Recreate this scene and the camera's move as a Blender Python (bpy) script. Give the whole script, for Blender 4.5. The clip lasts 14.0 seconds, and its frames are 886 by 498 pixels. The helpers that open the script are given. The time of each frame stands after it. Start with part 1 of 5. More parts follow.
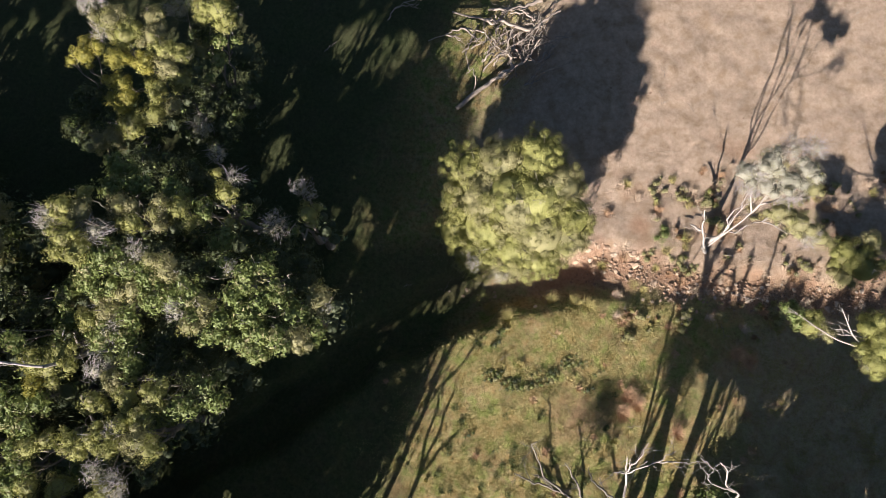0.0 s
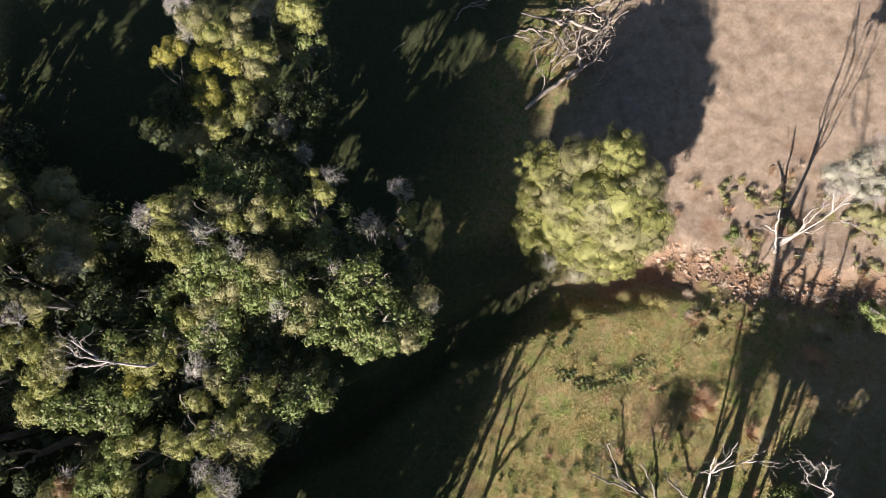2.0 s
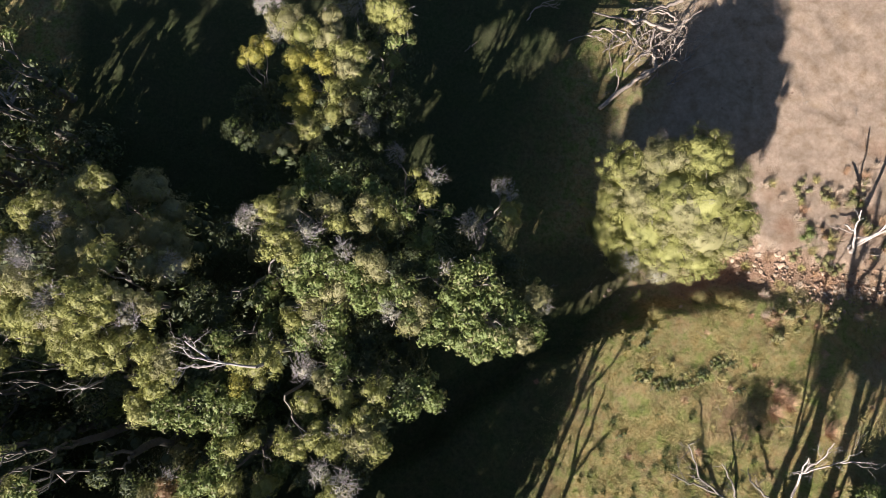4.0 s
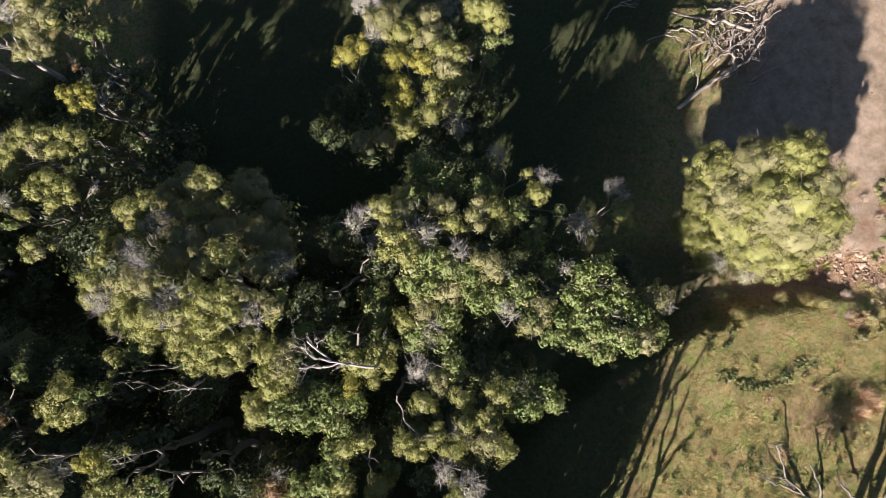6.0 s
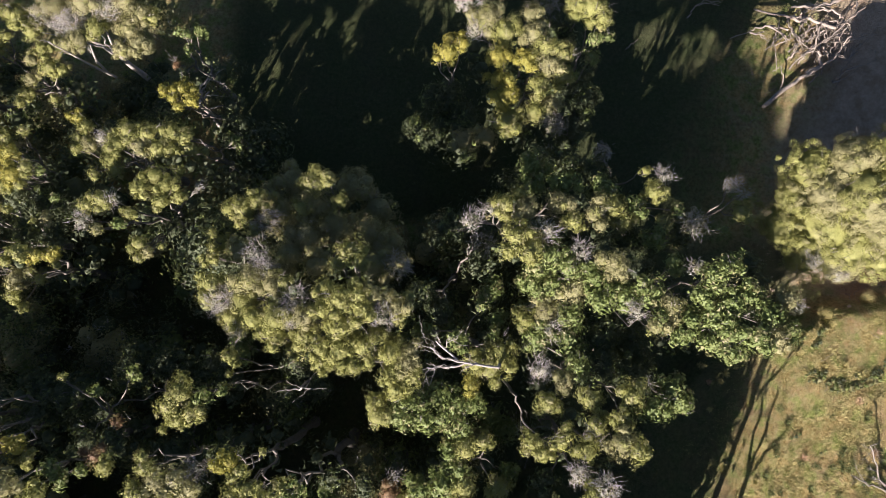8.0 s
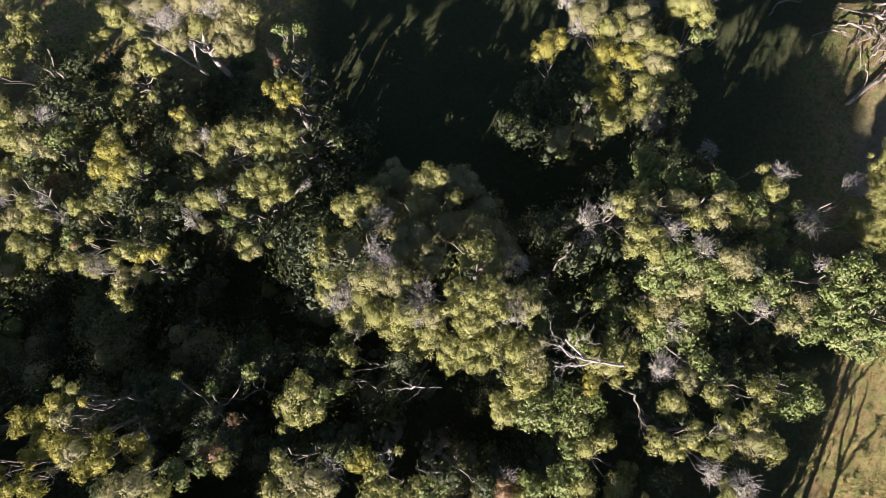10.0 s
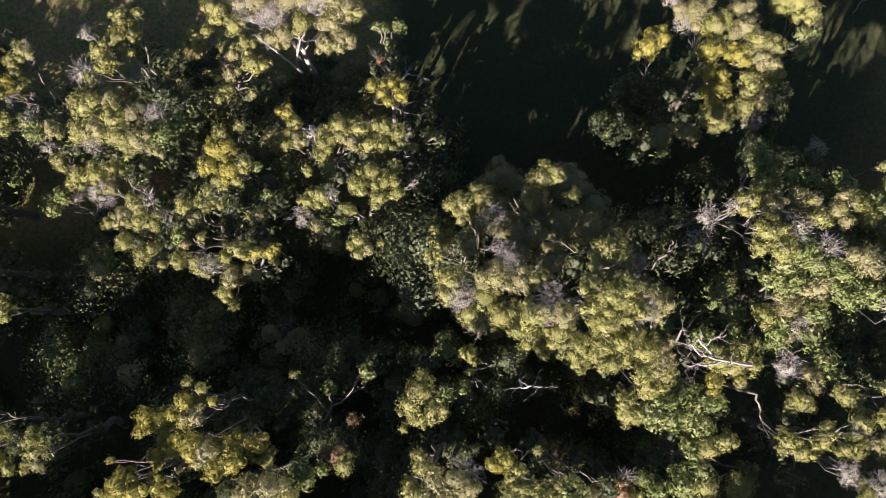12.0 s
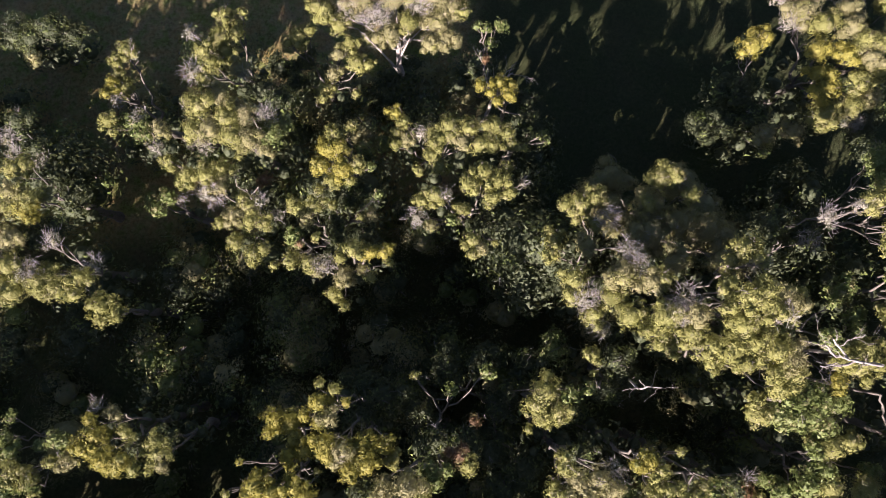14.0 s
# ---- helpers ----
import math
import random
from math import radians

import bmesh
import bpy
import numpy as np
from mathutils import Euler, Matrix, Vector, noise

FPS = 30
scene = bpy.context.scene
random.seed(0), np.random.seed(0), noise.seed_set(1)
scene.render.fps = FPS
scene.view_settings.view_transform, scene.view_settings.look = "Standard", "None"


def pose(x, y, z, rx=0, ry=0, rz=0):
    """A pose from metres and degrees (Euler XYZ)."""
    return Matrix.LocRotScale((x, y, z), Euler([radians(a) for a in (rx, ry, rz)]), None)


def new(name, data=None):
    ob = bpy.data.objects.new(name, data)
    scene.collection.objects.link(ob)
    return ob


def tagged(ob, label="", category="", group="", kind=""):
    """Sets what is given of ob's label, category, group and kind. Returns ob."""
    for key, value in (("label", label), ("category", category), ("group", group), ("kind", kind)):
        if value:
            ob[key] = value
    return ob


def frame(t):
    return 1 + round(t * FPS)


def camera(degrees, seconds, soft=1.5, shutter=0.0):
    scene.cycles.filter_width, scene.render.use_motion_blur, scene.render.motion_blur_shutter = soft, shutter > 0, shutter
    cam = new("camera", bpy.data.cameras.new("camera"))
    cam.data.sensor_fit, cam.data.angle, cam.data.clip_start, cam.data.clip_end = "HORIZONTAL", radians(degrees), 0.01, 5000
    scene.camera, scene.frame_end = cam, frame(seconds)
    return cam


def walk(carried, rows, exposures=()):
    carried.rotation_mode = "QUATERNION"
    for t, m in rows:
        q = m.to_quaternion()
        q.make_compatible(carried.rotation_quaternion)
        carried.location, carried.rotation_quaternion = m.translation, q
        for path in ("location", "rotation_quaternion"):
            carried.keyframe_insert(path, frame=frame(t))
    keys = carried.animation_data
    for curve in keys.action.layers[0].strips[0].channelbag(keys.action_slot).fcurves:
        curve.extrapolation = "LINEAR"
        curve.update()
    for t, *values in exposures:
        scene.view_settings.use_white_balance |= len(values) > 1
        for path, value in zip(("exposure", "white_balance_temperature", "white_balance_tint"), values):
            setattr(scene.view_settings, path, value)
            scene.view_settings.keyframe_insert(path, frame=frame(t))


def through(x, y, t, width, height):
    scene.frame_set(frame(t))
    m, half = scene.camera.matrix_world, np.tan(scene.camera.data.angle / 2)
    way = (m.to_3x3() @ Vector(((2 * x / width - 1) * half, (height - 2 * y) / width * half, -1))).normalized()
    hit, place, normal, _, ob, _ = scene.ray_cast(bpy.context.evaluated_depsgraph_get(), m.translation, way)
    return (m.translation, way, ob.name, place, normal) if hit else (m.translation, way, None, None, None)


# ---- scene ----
cam = camera(70.0, 14.0, soft=0.85)
METRES, EYE, TILT, LEAN, TURN = 28.0, 31.33, -83.16, 0.0, 0.0
ROWS = [
    (0.0, 0.0, 0.0, 0.0, 0.0, 0.0, -0.0),
    (0.5, -0.0297, -0.0001, -0.001, 0.0, 0.03, -0.01),
    (1.0, -0.061, -0.0007, -0.0012, 0.01, 0.05, -0.0),
    (1.5, -0.093, -0.0007, -0.0016, 0.02, 0.06, 0.0),
    (2.0, -0.1249, -0.0014, -0.0015, 0.03, 0.08, 0.02),
    (4.5, -0.2936, 0.0016, -0.0009, 0.03, 0.08, 0.04),
    (5.0, -0.3289, 0.002, -0.0007, 0.04, 0.08, 0.03),
    (5.5, -0.3648, 0.0026, -0.0009, 0.07, 0.09, 0.04),
    (6.0, -0.4013, 0.0031, -0.0011, 0.08, 0.1, 0.04),
    (6.5, -0.4386, 0.0045, -0.001, 0.09, 0.08, 0.05),
    (7.0, -0.4759, 0.0059, -0.001, 0.12, 0.06, 0.05),
    (7.5, -0.5133, 0.0077, -0.0013, 0.12, 0.07, 0.05),
    (8.0, -0.5508, 0.0093, -0.0017, 0.14, 0.06, 0.05),
    (10.5, -0.736, 0.0153, -0.0051, 0.16, 0.09, 0.09),
    (11.0, -0.7733, 0.0167, -0.0053, 0.18, 0.07, 0.09),
    (11.5, -0.8105, 0.0179, -0.0053, 0.21, 0.05, 0.1),
    (12.0, -0.8476, 0.0187, -0.0054, 0.23, 0.03, 0.08),
    (12.5, -0.8849, 0.0194, -0.0052, 0.23, 0.03, 0.09),
    (13.0, -0.9223, 0.0199, -0.0048, 0.22, 0.0, 0.09),
    (13.5, -0.9606, 0.0205, -0.0052, 0.21, 0.02, 0.09),
    (14.0, -0.9996, 0.0212, -0.0049, 0.23, 0.03, 0.1),
]
walk(cam, [(t, pose(0, 0, EYE, TILT, LEAN, TURN) @ pose(METRES * x, METRES * y, METRES * z, 90 + pitch, roll, yaw)) for t, x, y, z, yaw, pitch, roll in ROWS],
     exposures=[(0.0, 1.7, 6380, 11), (5.0, 1.76, 6320, 11), (8.0, 1.86, 6320, 14), (11.0, 1.92, 6380, 18), (14.0, 1.94, 6430, 23)])

# ---- daylight: low winter sun and clear sky ----
SUN_ELEVATION, SHADOW_AZIMUTH = 24.0, 63.5
world = bpy.data.worlds.new("sky")
scene.world = world
world.use_nodes = True
sky = world.node_tree.nodes.new("ShaderNodeTexSky")
sky.sky_type = "NISHITA"
sky.sun_disc = False
sky.ozone_density = 2.6
sky.sun_elevation = radians(SUN_ELEVATION)
sky.sun_rotation = radians(270 - SHADOW_AZIMUTH)
background = world.node_tree.nodes["Background"]
background.inputs["Strength"].default_value = 0.031
world.node_tree.links.new(sky.outputs[0], background.inputs["Color"])
sun_data = bpy.data.lights.new("sun", "SUN")
sun_data.energy, sun_data.angle, sun_data.color = 5.0, radians(0.55), (1.0, 0.905, 0.825)
sun = new("sun", sun_data)
SHADOW = Vector((math.cos(radians(SHADOW_AZIMUTH)), math.sin(radians(SHADOW_AZIMUTH)), -math.tan(radians(SUN_ELEVATION))))
sun.rotation_euler = SHADOW.to_track_quat("-Z", "Y").to_euler()
sun.location = (-10, -40, 40)


# ---- materials ----
def shader(name):
    mat = bpy.data.materials.new(name)
    mat.use_nodes = True
    nodes, links = mat.node_tree.nodes, mat.node_tree.links
    return mat, nodes, links, nodes["Principled BSDF"]


def noise_node(nodes, links, scale, detail=4.0, rough=0.6, source="Object"):
    tc = nodes.new("ShaderNodeTexCoord")
    n = nodes.new("ShaderNodeTexNoise")
    n.inputs["Scale"].default_value, n.inputs["Detail"].default_value, n.inputs["Roughness"].default_value = scale, detail, rough
    links.new(tc.outputs[source], n.inputs["Vector"])
    return n.outputs["Fac"]


def ramp(nodes, links, fac, stops):
    r = nodes.new("ShaderNodeValToRGB")
    while len(r.color_ramp.elements) < len(stops):
        r.color_ramp.elements.new(0.5)
    for e, (p, c) in zip(r.color_ramp.elements, stops):
        e.position, e.color = p, (*c, 1)
    links.new(fac, r.inputs["Fac"])
    return r.outputs["Color"]


def mixed(nodes, links, fac, a, b, how="MIX"):
    m = nodes.new("ShaderNodeMix")
    m.data_type, m.blend_type = "RGBA", how
    for slot, v in ((m.inputs["Factor"], fac), (m.inputs[6], a), (m.inputs[7], b)):
        if isinstance(v, (int, float)):
            slot.default_value = v
        elif isinstance(v, tuple):
            slot.default_value = (*v, 1)
        else:
            links.new(v, slot)
    return m.outputs[2]


def leaf_material(name, low, mid, high, gloss=0.5, through=0.34):
    """Leaves: every leaf and every spray of its own tone, some light coming through."""
    mat, nodes, links, bsdf = shader(name)
    geo = nodes.new("ShaderNodeNewGeometry")
    leaf = ramp(nodes, links, geo.outputs["Random Per Island"], [(0.0, low), (0.3, mid), (0.75, mid), (1.0, high)])
    spray = ramp(nodes, links, noise_node(nodes, links, 0.9, 3.0), [(0.3, low), (0.55, mid), (0.75, high)])
    col = mixed(nodes, links, 0.62, leaf, spray)
    tc, cell = nodes.new("ShaderNodeTexCoord"), nodes.new("ShaderNodeTexVoronoi")
    cell.inputs["Scale"].default_value = 18.0
    links.new(tc.outputs["Object"], cell.inputs["Vector"])
    col = mixed(nodes, links, 0.25, col, ramp(nodes, links, cell.outputs["Distance"], [(0.15, (1.15, 1.15, 1.1)), (0.75, (0.42, 0.46, 0.42))]), "MULTIPLY")
    bump = nodes.new("ShaderNodeBump")
    bump.invert = True
    bump.inputs["Strength"].default_value, bump.inputs["Distance"].default_value = 0.5, 0.04
    links.new(cell.outputs["Distance"], bump.inputs["Height"])
    links.new(bump.outputs[0], bsdf.inputs["Normal"])
    links.new(col, bsdf.inputs["Base Color"])
    bsdf.inputs["Roughness"].default_value = gloss
    bsdf.inputs["Specular IOR Level"].default_value = 0.25
    tr = nodes.new("ShaderNodeBsdfTranslucent")
    links.new(mixed(nodes, links, 0.4, col, (0.18, 0.19, 0.06)), tr.inputs["Color"])
    mix = nodes.new("ShaderNodeMixShader")
    mix.inputs[0].default_value = through
    links.new(bsdf.outputs[0], mix.inputs[1])
    links.new(tr.outputs[0], mix.inputs[2])
    links.new(mix.outputs[0], nodes["Material Output"].inputs["Surface"])
    return mat


def bark_material(name, dark, light, scale=6.0):
    mat, nodes, links, bsdf = shader(name)
    a = ramp(nodes, links, noise_node(nodes, links, scale, 6.0, 0.7), [(0.3, dark), (0.7, light)])
    b = noise_node(nodes, links, scale * 6, 3.0)
    links.new(mixed(nodes, links, 0.35, a, ramp(nodes, links, b, [(0.35, dark), (0.65, light)])), bsdf.inputs["Base Color"])
    bsdf.inputs["Roughness"].default_value = 0.85
    bump = nodes.new("ShaderNodeBump")
    bump.inputs["Strength"].default_value, bump.inputs["Distance"].default_value = 0.6, 0.03
    links.new(b, bump.inputs["Height"])
    links.new(bump.outputs[0], bsdf.inputs["Normal"])
    return mat


LEAF = {
    "y": leaf_material("olive_yellow_leaf", (0.198, 0.2, 0.058), (0.302, 0.3, 0.1), (0.378, 0.362, 0.145)),
    "o": leaf_material("olive_grey_leaf", (0.21, 0.197, 0.088), (0.312, 0.288, 0.146), (0.4, 0.366, 0.212)),
    "g": leaf_material("green_leaf", (0.12, 0.162, 0.048), (0.195, 0.236, 0.08), (0.28, 0.305, 0.128), 0.42),
    # Dark green foliage; also puts shade into the colour of low crown lobes.
    "d": leaf_material("dark_green_shade_leaf", (0.055, 0.07, 0.036), (0.088, 0.105, 0.056), (0.135, 0.15, 0.088), 0.55),
    "a": leaf_material("golden_leaf", (0.23, 0.208, 0.04), (0.345, 0.312, 0.07), (0.43, 0.372, 0.115)),
    "s": leaf_material("silver_grey_leaf", (0.27, 0.26, 0.2), (0.41, 0.39, 0.32), (0.55, 0.52, 0.46)),
    "r": leaf_material("rusty_leaf", (0.15, 0.085, 0.045), (0.24, 0.145, 0.08), (0.32, 0.215, 0.15)),
}
TWIG = bark_material("dead_twig_grey", (0.25, 0.22, 0.22), (0.48, 0.43, 0.425), 3.0)
BARK = bark_material("grey_bark", (0.07, 0.06, 0.05), (0.2, 0.175, 0.15))
PALE = bark_material("pale_bark", (0.17, 0.145, 0.13), (0.42, 0.375, 0.345), 9.0)
LOG = bark_material("weathered_log", (0.12, 0.098, 0.08), (0.35, 0.29, 0.245), 7.0)


def stone_material():
    mat, nodes, links, bsdf = shader("creek_stone")
    info = nodes.new("ShaderNodeObjectInfo")
    tone = ramp(nodes, links, info.outputs["Random"], [(0.0, (0.24, 0.16, 0.11)), (0.5, (0.42, 0.3, 0.21)), (1.0, (0.5, 0.42, 0.33))])
    n = noise_node(nodes, links, 9.0, 6.0)
    links.new(mixed(nodes, links, 0.6, tone, ramp(nodes, links, n, [(0.3, (0.45, 0.4, 0.36)), (0.7, (1, 1, 1))]), "MULTIPLY"), bsdf.inputs["Base Color"])
    bsdf.inputs["Roughness"].default_value = 0.9
    bump = nodes.new("ShaderNodeBump")
    bump.inputs["Strength"].default_value, bump.inputs["Distance"].default_value = 0.7, 0.03
    links.new(n, bump.inputs["Height"])
    links.new(bump.outputs[0], bsdf.inputs["Normal"])
    return mat


STONE = stone_material()


def ground_material():
    """Dry pasture, greener turf and bare orange soil, by the ground's own cover; shaded turf coloured darker."""
    mat, nodes, links, bsdf = shader("ground_cover")
    soil, turf, lush_shaded = nodes.new("ShaderNodeAttribute"), nodes.new("ShaderNodeAttribute"), nodes.new("ShaderNodeAttribute")
    soil.attribute_name, turf.attribute_name, lush_shaded.attribute_name = "soil", "turf", "lush_shaded"
    coarse, fine = noise_node(nodes, links, 0.55, 5.0, 0.65), noise_node(nodes, links, 5.0, 7.0, 0.8)
    grit = noise_node(nodes, links, 28.0, 3.0, 0.7)
    dry = mixed(nodes, links, 0.55, ramp(nodes, links, coarse, [(0.3, (0.35, 0.252, 0.178)), (0.7, (0.5, 0.377, 0.28))]),
                ramp(nodes, links, fine, [(0.36, (0.3, 0.222, 0.165)), (0.48, (0.45, 0.35, 0.265)), (0.62, (0.57, 0.46, 0.36))]))
    green = mixed(nodes, links, 0.6, ramp(nodes, links, coarse, [(0.4, (0.38, 0.275, 0.165)), (0.47, (0.36, 0.295, 0.13)), (0.62, (0.28, 0.262, 0.082))]),
                  ramp(nodes, links, fine, [(0.38, (0.1, 0.092, 0.036)), (0.48, (0.3, 0.26, 0.12)), (0.6, (0.46, 0.39, 0.21))]))
    bare = mixed(nodes, links, 0.5, ramp(nodes, links, coarse, [(0.3, (0.22, 0.11, 0.06)), (0.7, (0.5, 0.31, 0.2))]),
                 ramp(nodes, links, fine, [(0.3, (0.2, 0.115, 0.07)), (0.7, (0.55, 0.38, 0.27))]))
    patch = noise_node(nodes, links, 1.5, 4.0, 0.6)
    green = mixed(nodes, links, 1.0, green, ramp(nodes, links, patch, [(0.38, (1.12, 0.96, 0.92)), (0.5, (1, 1, 1)), (0.62, (0.72, 0.95, 0.62))]), "MULTIPLY")
    dry = mixed(nodes, links, 1.0, dry, ramp(nodes, links, patch, [(0.36, (0.8, 0.76, 0.7)), (0.5, (1, 1, 1)), (0.66, (1.15, 1.12, 1.12))]), "MULTIPLY")
    col = mixed(nodes, links, turf.outputs["Fac"], dry, green)
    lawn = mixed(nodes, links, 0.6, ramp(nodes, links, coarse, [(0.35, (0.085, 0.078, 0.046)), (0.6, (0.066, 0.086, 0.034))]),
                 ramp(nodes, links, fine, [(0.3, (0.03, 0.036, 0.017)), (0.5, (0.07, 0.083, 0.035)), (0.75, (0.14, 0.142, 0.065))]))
    col = mixed(nodes, links, lush_shaded.outputs["Fac"], col, lawn)
    col = mixed(nodes, links, soil.outputs["Fac"], col, bare)
    col = mixed(nodes, links, 0.35, col, ramp(nodes, links, grit, [(0.4, (0.5, 0.5, 0.5)), (0.56, (1, 1, 1))]), "MULTIPLY")
    links.new(col, bsdf.inputs["Base Color"])
    bsdf.inputs["Roughness"].default_value = 0.95
    bsdf.inputs["Specular IOR Level"].default_value = 0.1
    bump = nodes.new("ShaderNodeBump")
    bump.inputs["Strength"].default_value, bump.inputs["Distance"].default_value = 1.0, 0.15
    both = nodes.new("ShaderNodeMath")
    both.operation = "ADD"
    links.new(fine, both.inputs[0])
    links.new(grit, both.inputs[1])
    links.new(both.outputs[0], bump.inputs["Height"])
    links.new(bump.outputs[0], bsdf.inputs["Normal"])
    return mat


# ---- shape helpers ----
def hashed(ix, iy, seed):
    h = np.sin(ix * 127.1 + iy * 311.7 + seed * 74.7) * 43758.5453
    return h - np.floor(h)


def relief(x, y, size, seed=0):
    """Smooth random relief from 0 to 1 with bumps of that size."""
    a = 0.6 + 1.7 * seed
    u, v = (x * math.cos(a) - y * math.sin(a)) / size, (x * math.sin(a) + y * math.cos(a)) / size
    iu, iv = np.floor(u), np.floor(v)
    fu, fv = u - iu, v - iv
    fu, fv = fu * fu * (3 - 2 * fu), fv * fv * (3 - 2 * fv)
    a = hashed(iu, iv, seed) * (1 - fu) + hashed(iu + 1, iv, seed) * fu
    b = hashed(iu, iv + 1, seed) * (1 - fu) + hashed(iu + 1, iv + 1, seed) * fu
    return a * (1 - fv) + b * fv


CREEK = [(60, 0.23), (22, 1.13), (14.7, 1.43), (11, 2.24), (8.3, 2.84), (5.5, 2.24), (2.5, 1.53), (-1.3, 0.12), (-4.1, -1.59), (-7, -3.9), (-10.4, -5.92), (-18, -9.34), (-60, -14.38)]


def creek_distance(x, y):
    best = np.full(np.shape(x), 1e9)
    for (ax, ay), (bx, by) in zip(CREEK, CREEK[1:]):
        dx, dy = bx - ax, by - ay
        s = np.clip(((x - ax) * dx + (y - ay) * dy) / (dx * dx + dy * dy), 0, 1)
        best = np.minimum(best, np.hypot(x - ax - s * dx, y - ay - s * dy))
    return best


def smooth(a, b, v):
    s = np.clip((v - a) / (b - a), 0, 1)
    return s * s * (3 - 2 * s)


def ground_z(x, y):
    """Height of the ground: a flat with low bumps, and the creek bed cut into it."""
    x, y = np.asarray(x, float), np.asarray(y, float)
    d = creek_distance(x, y) + 0.8 * (relief(x, y, 1.7, 3) - 0.5)
    z = 0.12 * smooth(4, -2, y) - (0.32 + 0.85 * smooth(9.5, 6.5, x)) * smooth(1.6, 0.55, d)
    return z + 0.16 * (relief(x, y, 2.6, 1) - 0.5) + 0.09 * (relief(x, y, 0.7, 2) - 0.5) + 0.07 * (relief(x, y, 0.41, 4) - 0.5)


def ground_at(x, y):
    return float(ground_z(x, y))


def mesh_from(name, verts, faces, mats, index=None, even=False):
    """A mesh from arrays of corners and equal-sided faces."""
    verts, faces = np.asarray(verts, np.float32), np.asarray(faces, np.int32)
    me = bpy.data.meshes.new(name)
    n, k = faces.shape
    me.vertices.add(len(verts))
    me.vertices.foreach_set("co", verts.ravel())
    me.loops.add(n * k)
    me.loops.foreach_set("vertex_index", faces.ravel())
    me.polygons.add(n)
    me.polygons.foreach_set("loop_start", np.arange(0, n * k, k, dtype=np.int32))
    if index is not None:
        me.polygons.foreach_set("material_index", np.asarray(index, np.int32))
    for m in mats:
        me.materials.append(m)
    me.update(calc_edges=True)
    if even:
        me.polygons.foreach_set("use_smooth", np.ones(n, bool))
    return me


def attach(name, me, parent, label="", kind=""):
    ob = new(name, me)
    ob.parent = parent
    ob.matrix_parent_inverse = Matrix.Translation(-parent.location)
    return tagged(ob, label, kind=kind)


def tube(points, radii, sides=7):
    """Corners and faces of a tapered, bent round bar."""
    points, radii = np.asarray(points, float), np.asarray(radii, float)
    way = np.gradient(points, axis=0)
    way /= np.linalg.norm(way, axis=1, keepdims=True) + 1e-9
    side = np.cross(way, np.where(np.abs(way[:, 2:3]) > 0.9, (1.0, 0.0, 0.0), (0.0, 0.0, 1.0)))
    side /= np.linalg.norm(side, axis=1, keepdims=True) + 1e-9
    up = np.cross(side, way)
    a = np.linspace(0, 2 * np.pi, sides, endpoint=False)
    ring = points[:, None] + radii[:, None, None] * (np.cos(a)[None, :, None] * side[:, None] + np.sin(a)[None, :, None] * up[:, None])
    n = len(points)
    i, j = np.meshgrid(np.arange(n - 1), np.arange(sides), indexing="ij")
    k = (j + 1) % sides
    faces = np.stack([i * sides + j, i * sides + k, (i + 1) * sides + k, (i + 1) * sides + j], -1).reshape(-1, 4)
    return ring.reshape(-1, 3), faces


def bent(rng, a, b, steps=7, wobble=0.08, sag=0.0):
    """A crooked line from a to b."""
    a, b = np.asarray(a, float), np.asarray(b, float)
    s = np.linspace(0, 1, steps)[:, None]
    length = np.linalg.norm(b - a)
    phase, swing = rng.uniform(0, 2 * np.pi, (2, 1, 3)), rng.normal(0, wobble * length, (2, 1, 3))
    off = (swing[0] * np.sin(2.2 * np.pi * s + phase[0]) + 0.5 * swing[1] * np.sin(4.6 * np.pi * s + phase[1])) * np.sin(np.pi * s)
    off[:, 2] *= 0.6
    return a + (b - a) * s + off + np.array([0, 0, sag * length]) * (s * (1 - s)) * 4


class Bars:
    """Gathers round bars into one mesh."""

    def __init__(self):
        self.v, self.f, self.n = [], [], 0

    def add(self, points, radii, sides=7):
        v, f = tube(points, radii, sides)
        self.v.append(v), self.f.append(f + self.n)
        self.n += len(v)

    def mesh(self, name, mat):
        return mesh_from(name, np.concatenate(self.v), np.concatenate(self.f), [mat], even=True)


def dead_limb(bars, rng, start, way, length, radius, depth):
    """A bare, forking limb."""
    way = np.asarray(way, float) / np.linalg.norm(way)
    end = np.asarray(start, float) + way * length
    line = bent(rng, start, end, 6, 0.07)
    bars.add(line, np.linspace(radius, radius * 0.5, 6), 6 if radius > 0.03 else 4)
    if depth:
        for _ in range(rng.integers(2, 4)):
            s = rng.integers(2, 6)
            dead_limb(bars, rng, line[s], way + rng.normal(0, 0.55, 3), length * rng.uniform(0.4, 0.7), radius * 0.55 * (1.1 - s * 0.06), depth - 1)


# ---- foliage ----
KINDS = "yogdras"
SIZE = {"y": (0.105, 0.052), "o": (0.1, 0.046), "g": (0.15, 0.095), "d": (0.14, 0.085), "r": (0.105, 0.05), "a": (0.105, 0.052), "s": (0.1, 0.04)}
OTHER = {"y": "o", "o": "y", "g": "o", "d": "g", "r": "o", "a": "y", "s": "o"}


